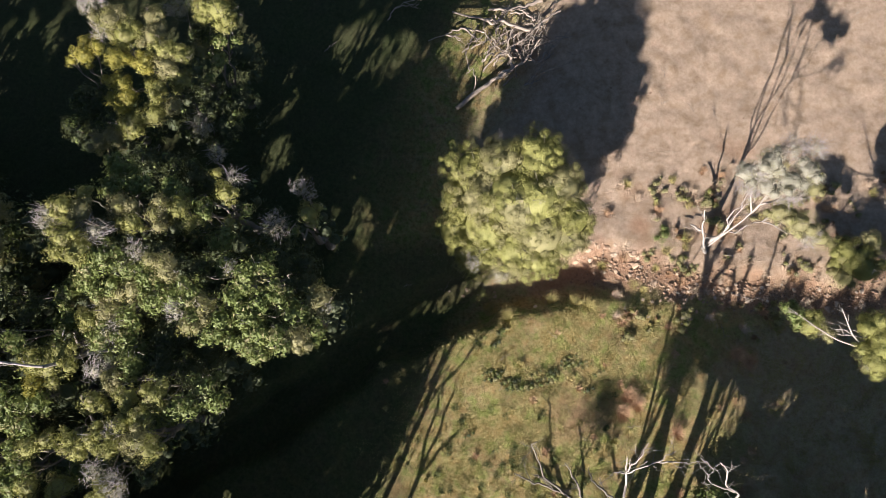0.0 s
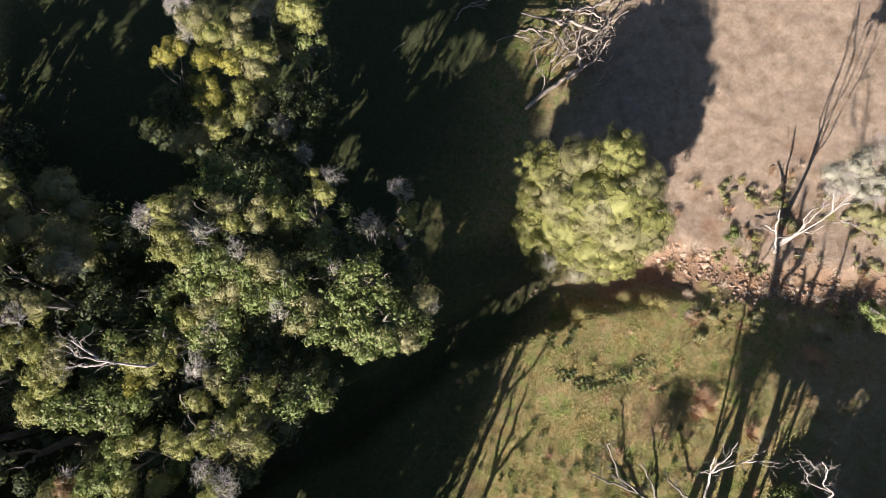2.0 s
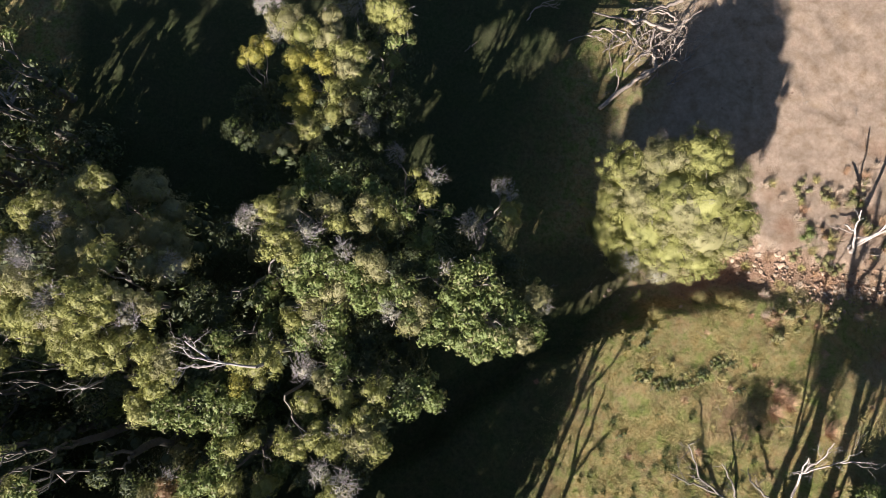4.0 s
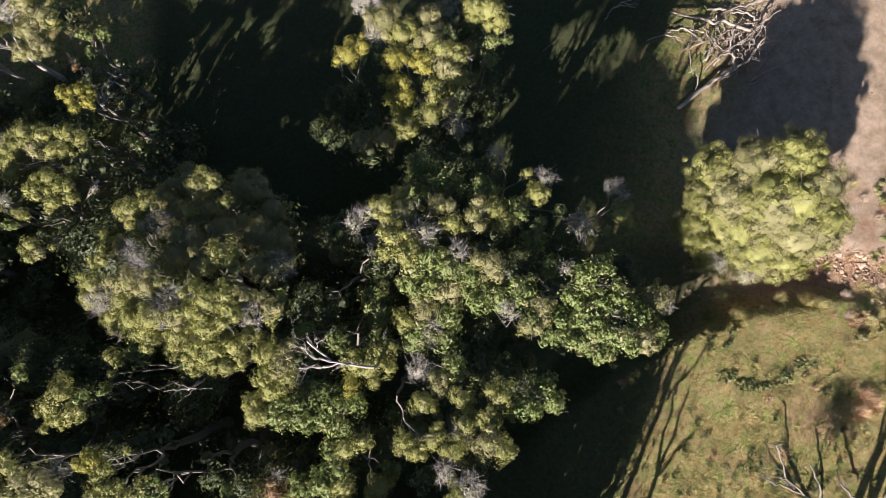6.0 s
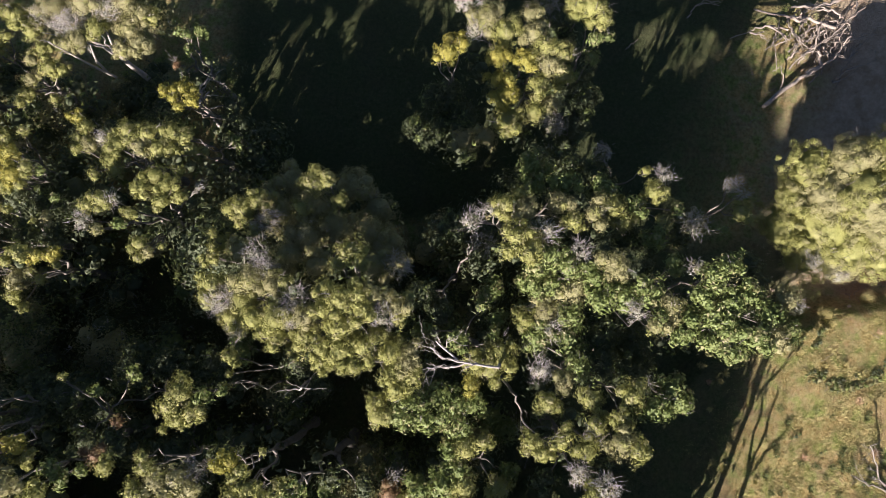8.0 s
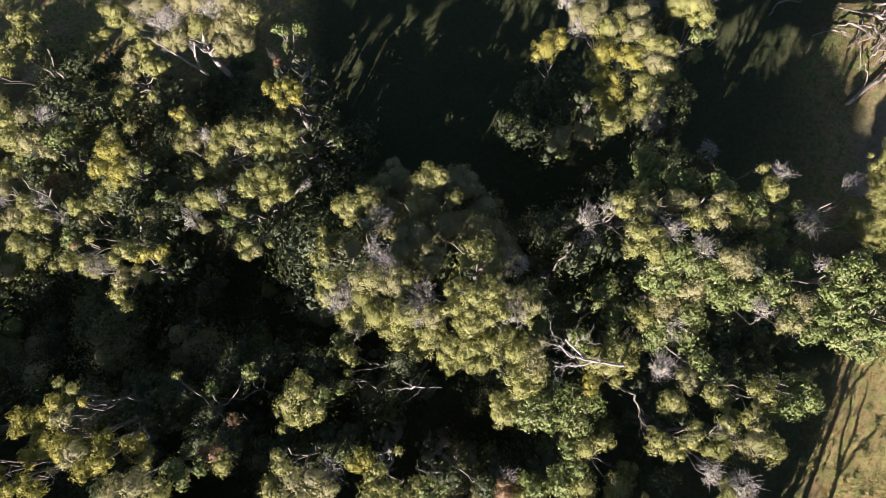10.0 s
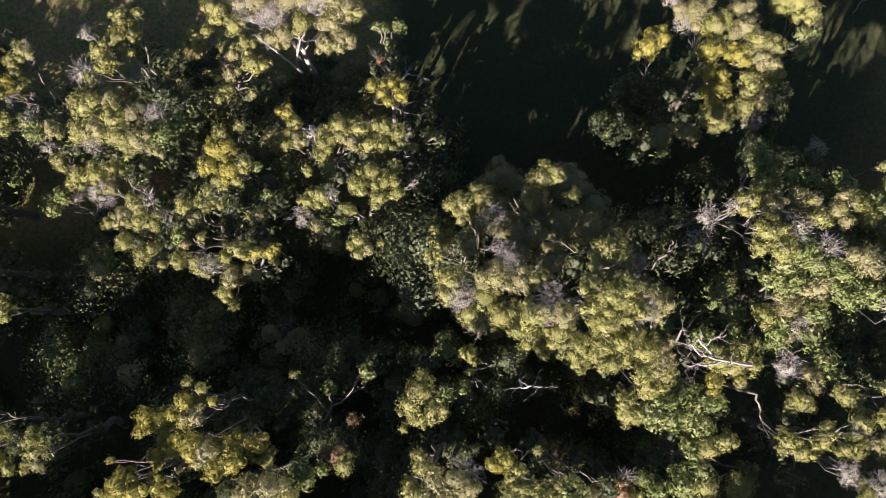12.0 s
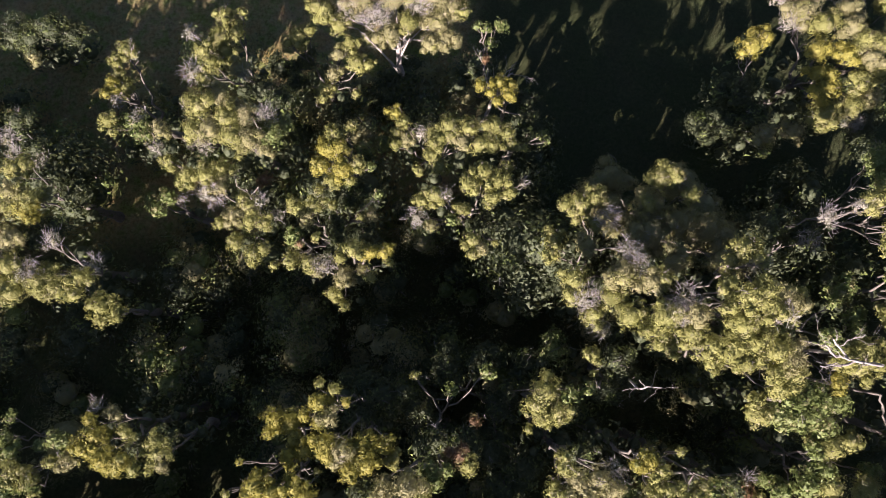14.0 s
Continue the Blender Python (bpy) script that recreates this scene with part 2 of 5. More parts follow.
def ball(rows, sides, low):
    """Places and three-sided faces of a unit ball, open below."""
    polar, around = np.meshgrid(np.linspace(0.05, low, rows), np.linspace(0, 2 * np.pi, sides, endpoint=False), indexing="ij")
    i, j = np.meshgrid(np.arange(rows - 1), np.arange(sides), indexing="ij")
    a, b = i * sides + j, i * sides + (j + 1) % sides
    faces = np.concatenate([np.stack([a, a + sides, b], -1).reshape(-1, 3), np.stack([b, a + sides, b + sides], -1).reshape(-1, 3)])
    return np.stack([np.sin(polar) * np.cos(around), np.sin(polar) * np.sin(around), np.cos(polar)], -1).reshape(-1, 3), faces


LOBE_CORE, ROUGH_CORE = ball(7, 12, 2.3), ball(5, 8, 2.3)


def scattered(rng, n, low):
    """Random ways out of a ball's middle, down to the height low."""
    up = 1 - (1 - low) * rng.random(n)
    turn = rng.uniform(0, 2 * np.pi, n)
    flat = np.sqrt(1 - up * up)
    return np.stack([flat * np.cos(turn), flat * np.sin(turn), up], -1)


def ragged(rng, lobes):
    """The lobes with smaller sprays budding from their sides, so that no outline stays round."""
    made = []
    for x, y, z, r, kind in lobes:
        made.append((x, y, z, r * 0.9, kind))
        for _ in range(3 if r > 0.28 and kind != "w" else 0):
            a, q = rng.uniform(0, 2 * math.pi), r * rng.uniform(0.7, 1.0)
            made.append((x + q * math.cos(a), y + q * math.sin(a), z + r * rng.uniform(-0.35, 0.45), r * rng.uniform(0.32, 0.52), kind))
    return made


def stretched(rng, u):
    """Uneven reach along the ways u: a lobe longer one way than the other, with bays in it."""
    a, k = rng.uniform(0, math.pi), rng.uniform(0.06, 0.24)
    along = u[:, 0] * math.cos(a) + u[:, 1] * math.sin(a)
    p, w = rng.uniform(0, 6.28, 3), rng.normal(0, 2.6, (3, 3))
    return 1 - 0.5 * k + k * (2 * along ** 2 - 0.6) + 0.13 * np.sin(u @ w.T + p).sum(-1)


def tufts(rng, lobes, coarse):
    """Small tufts in uneven relief over the top and sides of each lobe: middle, radius, way out, leaf kind, share of leaves."""
    made = []
    for x, y, z, r, kind in lobes:
        s = float(np.clip(0.38 * r, 0.07, 0.21)) if not coarse else 0.5 * r
        n = 12 if kind == "w" else 6 if coarse else int(np.clip(3.4 * (r / s) ** 2, 8, 220))
        k = (np.arange(n) + 0.5) / n
        up, turn = 1 - 1.4 * k, 2.39996 * np.arange(n) + rng.uniform(0, 6.28)
        flat = np.sqrt(np.clip(1 - up * up, 0, 1))
        u = np.stack([flat * np.cos(turn), flat * np.sin(turn), up], -1) + rng.normal(0, 0.16, (n, 3))
        u /= np.linalg.norm(u, axis=1, keepdims=True)
        depth = rng.uniform(0.7, 0.95, (n, 1)) + np.where(rng.random((n, 1)) < 0.16, rng.uniform(0.05, 0.28, (n, 1)), 0)
        at = np.array([x, y, z]) + u * np.array([r, r, r * 0.82]) * depth * stretched(rng, u)[:, None]
        made.append((at, s * rng.uniform(0.6, 1.35, n), u, np.full(n, KINDS.index("s" if kind == "w" else kind)), np.full(n, 8.8 * r * r / n * (0.45 if kind == "w" else 1.0))))
    return [np.concatenate(part) for part in zip(*made)]


def leaves(rng, lobes, density=1.0, size=1.0, budding=True):
    """Corners, three-sided faces, leaf kinds and smoothness for a crown of lobes (x, y, z, radius, kind): each a dense cluster of small leaves round a dim middle."""
    corners, faces, kinds, even, total = [], [], [], [], 0

    def add(places, sides, kind, round_):
        nonlocal total
        corners.append(places), faces.append(sides + total), kinds.append(kind), even.append(np.full(len(sides), round_))
        total += len(places)

    lobes = ragged(rng, lobes) if budding and size <= 1.3 and density >= 0.5 else lobes
    full = [l for l in lobes if l[4] != "w"]
    mid, radius, out, kind, share = tufts(rng, lobes, size > 1.3)
    broad = np.isin(kind, [KINDS.index("g"), KINDS.index("d")])
    if full:
        c, k = np.array([l[:4] for l in full], float), np.array([KINDS.index(l[4]) for l in full])
        body, sides = ROUGH_CORE if size > 1.3 else LOBE_CORE
        n = len(body)
        wide_leaf = np.array([0.66 if l[4] in "gd" else 0.76 for l in full])[:, None] * (0.74 if size > 1.3 else 1.0)
        lump = body[None] * (c[:, 3, None] * wide_leaf * rng.uniform(0.86, 1.06, (len(c), n)))[..., None] * np.array([1, 1, 0.82]) + c[:, None, :3]
        add(lump.reshape(-1, 3), (sides[None] + n * np.arange(len(c))[:, None, None]).reshape(-1, 3), np.repeat(k, len(sides)), True)
    long, wide = np.array([SIZE[c][0] for c in KINDS]) * 0.8 * size, np.array([SIZE[c][1] for c in KINDS]) * 0.84 * size
    count = np.maximum(2, (np.where(broad, 1.4, 1.14) * density * share / (0.5 * (long * wide)[kind])).astype(int))
    which = np.repeat(np.arange(len(mid)), count)
    n = len(which)
    u = scattered(rng, n, -0.7)
    at = mid[which] + u * (radius[which] * np.where(broad[which], rng.uniform(0.3, 1.45, n), rng.uniform(0.5, 1.12, n)))[:, None]
    face = (0.6 * u + 0.75 * out[which]) * np.array([1, 1, 0.75]) + rng.normal(0, 1, (n, 3)) * np.where(broad[which], 0.34, 0.2)[:, None]
    face /= np.linalg.norm(face, axis=1, keepdims=True)
    along = np.cross(face, rng.normal(0, 1, (n, 3)))
    along /= np.linalg.norm(along, axis=1, keepdims=True) + 1e-9
    across = np.cross(face, along)
    ln, wd = (long[kind[which]] * rng.uniform(0.65, 1.35, n))[:, None], (wide[kind[which]] * rng.uniform(0.7, 1.3, n))[:, None]
    tri = np.stack([at - along * ln / 2 + across * wd / 2, at - along * ln / 2 - across * wd / 2, at + along * ln / 2 + face * 0.02], 1)
    other = np.array([KINDS.index(OTHER[c]) for c in KINDS])
    mixture = (rng.normal(0, 1, len(mid))[which] + rng.normal(0, 0.5, n)) > 1.25
    add(tri.reshape(-1, 3), np.arange(n * 3).reshape(-1, 3), np.where(mixture, other[kind[which]], kind[which]), False)
    return np.concatenate(corners), np.concatenate(faces), np.concatenate(kinds), np.concatenate(even)


def crown_mesh(rng, lobes, density=1.0, size=1.0, budding=True):
    v, f, k, even = leaves(rng, lobes, density, size, budding)
    used = [c for i, c in enumerate(KINDS) if (k == i).any()]
    me = mesh_from("crown", v, f, [LEAF[c] for c in used], np.array([used.index(c) if c in used else 0 for c in KINDS])[k])
    me.polygons.foreach_set("use_smooth", even)
    return me


def twig_mesh(rng, lobes, amount=1.0):
    """Bare grey twigs that stand out of a crown."""
    bars = Bars()
    for x, y, z, r, kind in lobes:
        sweep = rng.normal(0, 0.5, 3)
        for _ in range(int((95 if kind == "w" else 2.2) * r * r * amount + rng.random() * 0.9)):
            d = rng.normal(0, 1, 3)
            d[2] = abs(d[2]) * 0.8 + 0.1
            d /= np.linalg.norm(d)
            root = np.array([x, y, z]) + d * r * np.array([0.85, 0.85, 0.6]) + rng.normal(0, 0.12, 3) * r
            way = d * 0.6 + sweep + rng.normal(0, 0.3, 3)
            for _ in range(7 if kind == "w" else 4):
                w = way + rng.normal(0, 0.38, 3)
                w /= np.linalg.norm(w)
                start = root + rng.normal(0, 0.07, 3)
                bars.add(bent(rng, start, start + w * rng.uniform(0.15, 0.5) * (0.6 + 0.4 * r), 3, 0.1), np.array([0.0052, 0.0042, 0.0025]), 3)
    return bars.mesh("dead_twig_spray", TWIG) if bars.v else None


def tree(name, label, lobes, base=None, bark=None, seed=0, density=1.0, size=1.0, thick=0.17, category="tree", twigs=1.0, group="", skirt=True, fork_at=0.5, exposed=(), budding=True):
    """A tree: crooked trunk, limbs out to the lobes of its crown, leaves and some bare twigs."""
    rng = np.random.default_rng(seed)
    bark = bark or BARK
    c = np.array([l[:4] for l in lobes], float)
    mx, my = base or tuple(np.average(c[:, :2], axis=0, weights=c[:, 3]))
    root = np.array([mx, my, ground_at(mx, my) - 0.1])
    mid = np.average(c[:, :3], axis=0, weights=c[:, 3])
    fork = root + (mid - root) * np.array([fork_at * 0.9, fork_at * 0.9, fork_at])
    holder = tagged(new(name), label, category, group)
    holder.location = root
    bars = Bars()
    line = bent(rng, root, fork, 8, 0.035)
    bars.add(line, np.linspace(thick * 1.25, thick * 0.8, 8) + np.array([thick * 0.5] + [0] * 7), 9)
    attach("trunk", bars.mesh("trunk", bark), holder)
    groups = [[] for _ in range(min(5, max(2, len(lobes) // 3)))]
    for l in lobes:
        a = math.atan2(l[1] - mid[1], l[0] - mid[0]) / (2 * math.pi) + 0.5
        groups[min(int(a * len(groups)), len(groups) - 1)].append(l)
    for g in groups:
        if not g:
            continue
        bars = Bars()
        gm = np.mean([l[:3] for l in g], axis=0)
        knee = fork + (gm - fork) * 0.55
        bars.add(bent(rng, fork - (fork - line[-2]) * 0.3, knee, 6, 0.06), np.linspace(thick * 0.46, thick * 0.22, 6), 6)
        for l in g:
            tip = np.array(l[:3]) + np.array([0, 0, l[3] * 0.25])
            bars.add(bent(rng, knee, tip, 6, 0.06), np.linspace(thick * 0.26, thick * 0.07, 6), 4)
            for _ in range(2 if density > 0.6 else 0):
                d = rng.normal(0, 1, 3)
                d[2] = abs(d[2])
                bars.add(bent(rng, knee + (tip - knee) * rng.uniform(0.5, 0.9), tip + d / np.linalg.norm(d) * l[3] * 0.8, 4, 0.05), np.linspace(thick * 0.14, 0.01, 4), 4)
        attach("limb", bars.mesh("limb", bark), holder)
    for path in exposed:
        bars = Bars()
        path = np.array(path, float)
        k = np.linspace(0, len(path) - 1, 5 * len(path))
        line = np.stack([np.interp(k, np.arange(len(path)), path[:, c]) for c in range(3)], -1)
        line[1:-1] = (line[:-2] + 2 * line[1:-1] + line[2:]) / 4
        bars.add(line, np.linspace(thick * 0.5, thick * 0.16, len(line)), 8)
        for _ in range(3):
            i = rng.integers(len(line) // 2, len(line))
            dead_limb(bars, rng, line[i], line[-1] - line[0] + rng.normal(0, 0.8, 3), rng.uniform(0.3, 0.7), thick * 0.14, 1)
        attach("limb", bars.mesh("limb", bark), holder, "pale exposed limb")
    attach("crown", crown_mesh(rng, lobes, density, size, budding), holder, "", "stuff")
    # Unseen dark foliage hung under the crown, added to block low sun.
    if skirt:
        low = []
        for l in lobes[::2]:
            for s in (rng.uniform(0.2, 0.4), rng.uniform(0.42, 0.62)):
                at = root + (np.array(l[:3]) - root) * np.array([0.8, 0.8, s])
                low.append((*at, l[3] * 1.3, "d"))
        attach("shade_fill_foliage", crown_mesh(rng, low, 0.11, 2.0), holder, "dark foliage added under the crown to block sun", "stuff")
    grey = twig_mesh(rng, lobes, twigs)
    if grey:
        attach("dead_twig_spray", grey, holder, "bare grey dead twigs", "stuff")
    return holder


# ---- ground ----
def ground():
    gx = np.concatenate([[-2500, -600, -200, -110, -75], np.arange(-58, -4, 0.4), np.arange(-4, 28.01, 0.2), [32, 45, 80, 200, 600, 2500]])
    gy = np.concatenate([[-2500, -600, -200, -90, -50, -36], np.arange(-28, -10, 0.5), np.arange(-10, 17.01, 0.2), [20, 28, 45, 90, 200, 600, 2500]])
    x, y = np.meshgrid(gx, gy, indexing="ij")
    z = ground_z(x, y)
    i, j = np.meshgrid(np.arange(len(gx) - 1), np.arange(len(gy) - 1), indexing="ij")
    w = len(gy)
    faces = np.stack([i * w + j, (i + 1) * w + j, (i + 1) * w + j + 1, i * w + j + 1], -1).reshape(-1, 4)
    me = mesh_from("ground", np.stack([x, y, z], -1).reshape(-1, 3), faces, [ground_material()], even=True)
    d = creek_distance(x, y) + 1.3 * (relief(x, y, 1.3, 7) - 0.5) + 0.8 * (relief(x, y, 0.4, 8) - 0.5)
    north = 0.9 * smooth(0.3, 3.3, y) * smooth(2, 6, x)
    soil = smooth(0.9 + north, 0.2, d) * 0.95 * smooth(2.0, 6.5, x)
    patch = (relief(x, y, 2.1, 11) * 0.6 + relief(x, y, 0.8, 12) * 0.4)
    soil = np.maximum(soil, 0.8 * smooth(0.62, 0.8, patch) * smooth(10.8, 7.8, y) * smooth(6, 9, x) * smooth(2.8, 4.8, y))
    soil = np.maximum(soil, 0.6 * smooth(1.6, 0.5, np.hypot((x - 6.2) / 1.1, (y + 4.2) / 1.2) + 0.9 * (relief(x, y, 0.7, 13) - 0.5)))
    wander = 2.0 * (relief(x, y, 3.1, 9) - 0.5)
    turf = np.maximum(smooth(3.3, 0.8, y), smooth(3.6, -0.4, x - 0.35 * (y - 7.8) + wander))
    lush_shaded = smooth(1.0, -5.0, x - 0.35 * (y - 7.8) + wander) * smooth(-5.2, -0.2, y + wander - 0.4 * x)
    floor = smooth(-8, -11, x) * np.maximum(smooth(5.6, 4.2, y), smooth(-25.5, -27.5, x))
    lush_shaded = np.maximum(lush_shaded, smooth(-9, -13, x)) * (1 - 0.9 * floor)
    # Dark lawn colour also painted over turf inside the forest shadow's edge.
    lush_shaded = np.maximum(lush_shaded, 0.9 * smooth(0.6, -1.8, x - 0.47 * (y + 3.5) + 0.5 * wander) * smooth(6, 3, y))
    turf = turf * (1 - 0.6 * smooth(11.5, 15.0, x - 0.2 * (y + 6) + wander))
    for name, values in (("soil", soil), ("turf", turf), ("lush_shaded", lush_shaded)):
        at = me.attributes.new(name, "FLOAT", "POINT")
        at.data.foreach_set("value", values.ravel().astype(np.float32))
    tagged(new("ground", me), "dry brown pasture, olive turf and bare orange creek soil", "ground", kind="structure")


ground()


# ---- trees: lobes of each crown as (x, y, z, radius, leaf kind) ----
tree("tree", "low round dense tree with fine olive-yellow leaves beside the creek",
    [(3.47, 5.32, 3.62, 1.69, "o"), (4.24, 5.56, 4.04, 1.45, "y"), (3.10, 5.80, 3.77, 1.44, "y"), (2.10, 5.83, 3.00, 1.56, "o"),
     (2.23, 4.59, 2.36, 1.58, "y"), (3.35, 3.71, 2.29, 1.48, "y"), (4.37, 4.35, 3.26, 1.48, "o"), (5.67, 4.86, 3.62, 1.11, "y"),
     (5.17, 6.03, 4.28, 1.06, "o"), (4.28, 7.38, 4.28, 1.16, "y"), (2.66, 7.32, 3.74, 1.17, "o"), (1.50, 7.02, 2.78, 1.25, "y"),
     (0.97, 5.97, 2.03, 1.20, "y"), (0.76, 4.59, 1.32, 1.29, "y"), (1.59, 3.42, 1.34, 1.24, "y"), (3.12, 3.06, 1.44, 1.26, "o"),
     (4.53, 3.24, 2.16, 1.25, "y"), (5.55, 4.06, 2.98, 1.21, "o"), (1.46, 2.94, 2.21, 0.42, "w"), (2.65, 2.27, 2.04, 0.37, "w")],
    seed=11, twigs=0.5, budding=False, density=1.25, skirt=False, base=(4.0, 5.4), fork_at=0.35)
tree("tree", "sunlit tree with lumpy olive-yellow crown and grey dead tips",
    [(-14.49, 13.14, 6.61, 0.53, "w"), (-13.67, 12.49, 6.58, 0.64, "o"), (-14.06, 12.09, 6.35, 0.48, "w"), (-12.93, 11.81, 6.72, 0.62, "y"),
     (-11.89, 12.56, 6.69, 0.48, "o"), (-11.77, 11.66, 6.74, 0.57, "o"), (-11.30, 11.03, 6.75, 0.57, "y"), (-10.61, 10.79, 6.75, 0.43, "y"),
     (-12.02, 10.54, 6.78, 0.47, "a"), (-11.18, 10.41, 6.74, 0.52, "o"), (-13.25, 10.73, 6.72, 0.52, "a"), (-13.25, 9.81, 6.63, 0.47, "a"),
     (-12.87, 9.22, 6.49, 0.57, "a"), (-10.74, 9.96, 6.55, 0.48, "y"), (-11.53, 9.57, 6.63, 0.47, "y"), (-12.75, 8.36, 6.02, 0.65, "y"),
     (-11.79, 8.60, 6.22, 0.52, "y"), (-10.98, 8.91, 6.29, 0.38, "o")],
    seed=1000)
# Kind d lobes low in olive crowns carry shade as leaf colour.
tree("tree", "small olive-yellow tree with golden tips in part sun",
    [(-15.29, 11.45, 5.60, 0.54, "a"), (-14.67, 11.80, 5.70, 0.35, "a"), (-15.73, 11.11, 5.70, 0.25, "a"), (-13.68, 7.81, 5.38, 0.49, "o"),
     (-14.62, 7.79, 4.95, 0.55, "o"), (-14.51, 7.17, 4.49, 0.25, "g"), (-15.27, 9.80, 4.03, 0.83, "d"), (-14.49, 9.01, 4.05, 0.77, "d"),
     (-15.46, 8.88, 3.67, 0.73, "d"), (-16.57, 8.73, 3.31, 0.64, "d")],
    seed=1001)
tree("tree", "tall tree with olive-yellow crown beside the clearing",
    [(-9.38, 13.15, 6.27, 0.82, "y"), (-8.91, 12.51, 6.40, 0.43, "y"), (-9.92, 13.07, 6.41, 0.48, "y"), (-11.21, 13.42, 5.80, 0.59, "w"),
     (-9.38, 11.01, 6.09, 0.37, "g"), (-9.26, 11.65, 6.29, 0.29, "g"), (-8.61, 11.83, 6.07, 0.25, "g"), (-9.96, 10.44, 5.37, 0.25, "g"),
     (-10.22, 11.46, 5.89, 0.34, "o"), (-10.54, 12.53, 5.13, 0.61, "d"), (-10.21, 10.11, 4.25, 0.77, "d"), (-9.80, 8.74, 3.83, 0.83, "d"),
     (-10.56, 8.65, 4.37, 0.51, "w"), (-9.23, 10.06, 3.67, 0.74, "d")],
    seed=1002)
tree("tree", "tree with olive crown and grey dead tips above green neighbours",
    [(-13.85, 3.95, 9.45, 0.33, "w"), (-13.35, 4.14, 9.42, 0.49, "y"), (-12.80, 4.54, 9.22, 0.37, "y"), (-12.59, 3.90, 9.59, 0.45, "o"),
     (-12.98, 3.00, 9.86, 0.48, "y"), (-13.24, 2.45, 9.84, 0.34, "y"), (-12.44, 2.61, 9.82, 0.52, "y"), (-11.97, 3.21, 9.72, 0.40, "w"),
     (-11.44, 4.22, 9.21, 0.54, "o"), (-10.93, 3.58, 9.37, 0.41, "y"), (-12.13, 5.85, 8.09, 0.57, "g"), (-12.31, 5.05, 8.41, 0.43, "g"),
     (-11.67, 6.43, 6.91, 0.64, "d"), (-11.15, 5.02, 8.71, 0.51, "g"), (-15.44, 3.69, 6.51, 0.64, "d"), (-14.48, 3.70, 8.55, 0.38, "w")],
    seed=1003)
tree("tree", "tree with mixed green and olive leaves and pale tufts",
    [(-10.11, 3.90, 9.16, 0.50, "o"), (-9.49, 4.14, 8.96, 0.54, "y"), (-9.08, 3.60, 8.98, 0.42, "y"), (-10.57, 6.16, 6.71, 0.65, "d"),
     (-9.60, 5.64, 7.13, 0.59, "d"), (-9.78, 4.75, 8.81, 0.51, "g"), (-8.68, 4.12, 8.86, 0.38, "g"), (-7.90, 4.76, 8.75, 0.44, "y"),
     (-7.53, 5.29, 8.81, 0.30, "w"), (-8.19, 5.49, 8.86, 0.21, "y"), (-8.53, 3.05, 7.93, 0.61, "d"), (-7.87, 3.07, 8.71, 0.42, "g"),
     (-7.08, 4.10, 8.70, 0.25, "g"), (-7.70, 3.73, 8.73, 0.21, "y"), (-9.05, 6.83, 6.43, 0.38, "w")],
    seed=1004)
tree("tree", "slender half-dead tree with grey twigs and one olive tuft",
    [(-5.17, 4.91, 8.84, 0.34, "w"), (-4.73, 4.64, 8.90, 0.21, "w"), (-4.85, 3.96, 8.81, 0.42, "y"), (-5.36, 3.38, 8.55, 0.19, "g"),
     (-6.21, 3.76, 8.01, 0.48, "w"), (-6.33, 3.42, 6.77, 0.50, "d")],
    seed=1005)
tree("tree", "broad tree with glossy green leaves and olive tips",
    [(-11.83, 2.41, 9.51, 0.52, "g"), (-11.09, 2.05, 9.15, 0.57, "g"), (-12.27, 1.99, 9.45, 0.44, "g"), (-11.71, 1.39, 8.90, 0.49, "g"),
     (-10.90, 1.27, 9.01, 0.53, "o"), (-10.24, 1.68, 9.30, 0.49, "g"), (-10.75, 2.51, 9.36, 0.37, "w"), (-9.56, 2.06, 9.49, 0.56, "o"),
     (-10.05, 0.90, 9.13, 0.53, "g"), (-9.25, 0.93, 9.42, 0.48, "g"), (-8.96, 0.46, 9.82, 0.35, "w"), (-8.49, -0.00, 10.15, 0.39, "o"),
     (-9.90, 2.52, 9.20, 0.45, "d"), (-12.42, 1.47, 8.99, 0.45, "g"), (-11.92, 0.52, 8.75, 0.50, "o"), (-12.61, 0.20, 8.67, 0.41, "y"),
     (-11.67, -0.04, 8.75, 0.45, "w"), (-11.05, 0.32, 8.92, 0.41, "g")],
    seed=1006)
tree("tree", "spreading tree with deep green glossy leaves",
    [(-7.57, 2.10, 9.43, 0.40, "g"), (-7.13, 1.92, 10.17, 0.24, "w"), (-6.62, 1.60, 10.35, 0.46, "g"), (-6.05, 1.90, 10.32, 0.43, "g"),
     (-8.50, 1.06, 9.88, 0.51, "g"), (-7.93, 0.56, 10.16, 0.46, "o"), (-8.27, 0.26, 10.18, 0.39, "g"), (-7.37, 0.19, 10.09, 0.50, "g"),
     (-7.71, -0.30, 10.14, 0.39, "g"), (-4.87, 2.10, 8.98, 0.49, "d"), (-4.79, 1.32, 9.38, 0.48, "d"), (-8.79, 1.89, 9.18, 0.49, "d"),
     (-6.99, 0.95, 10.22, 0.46, "g")],
    seed=1007)
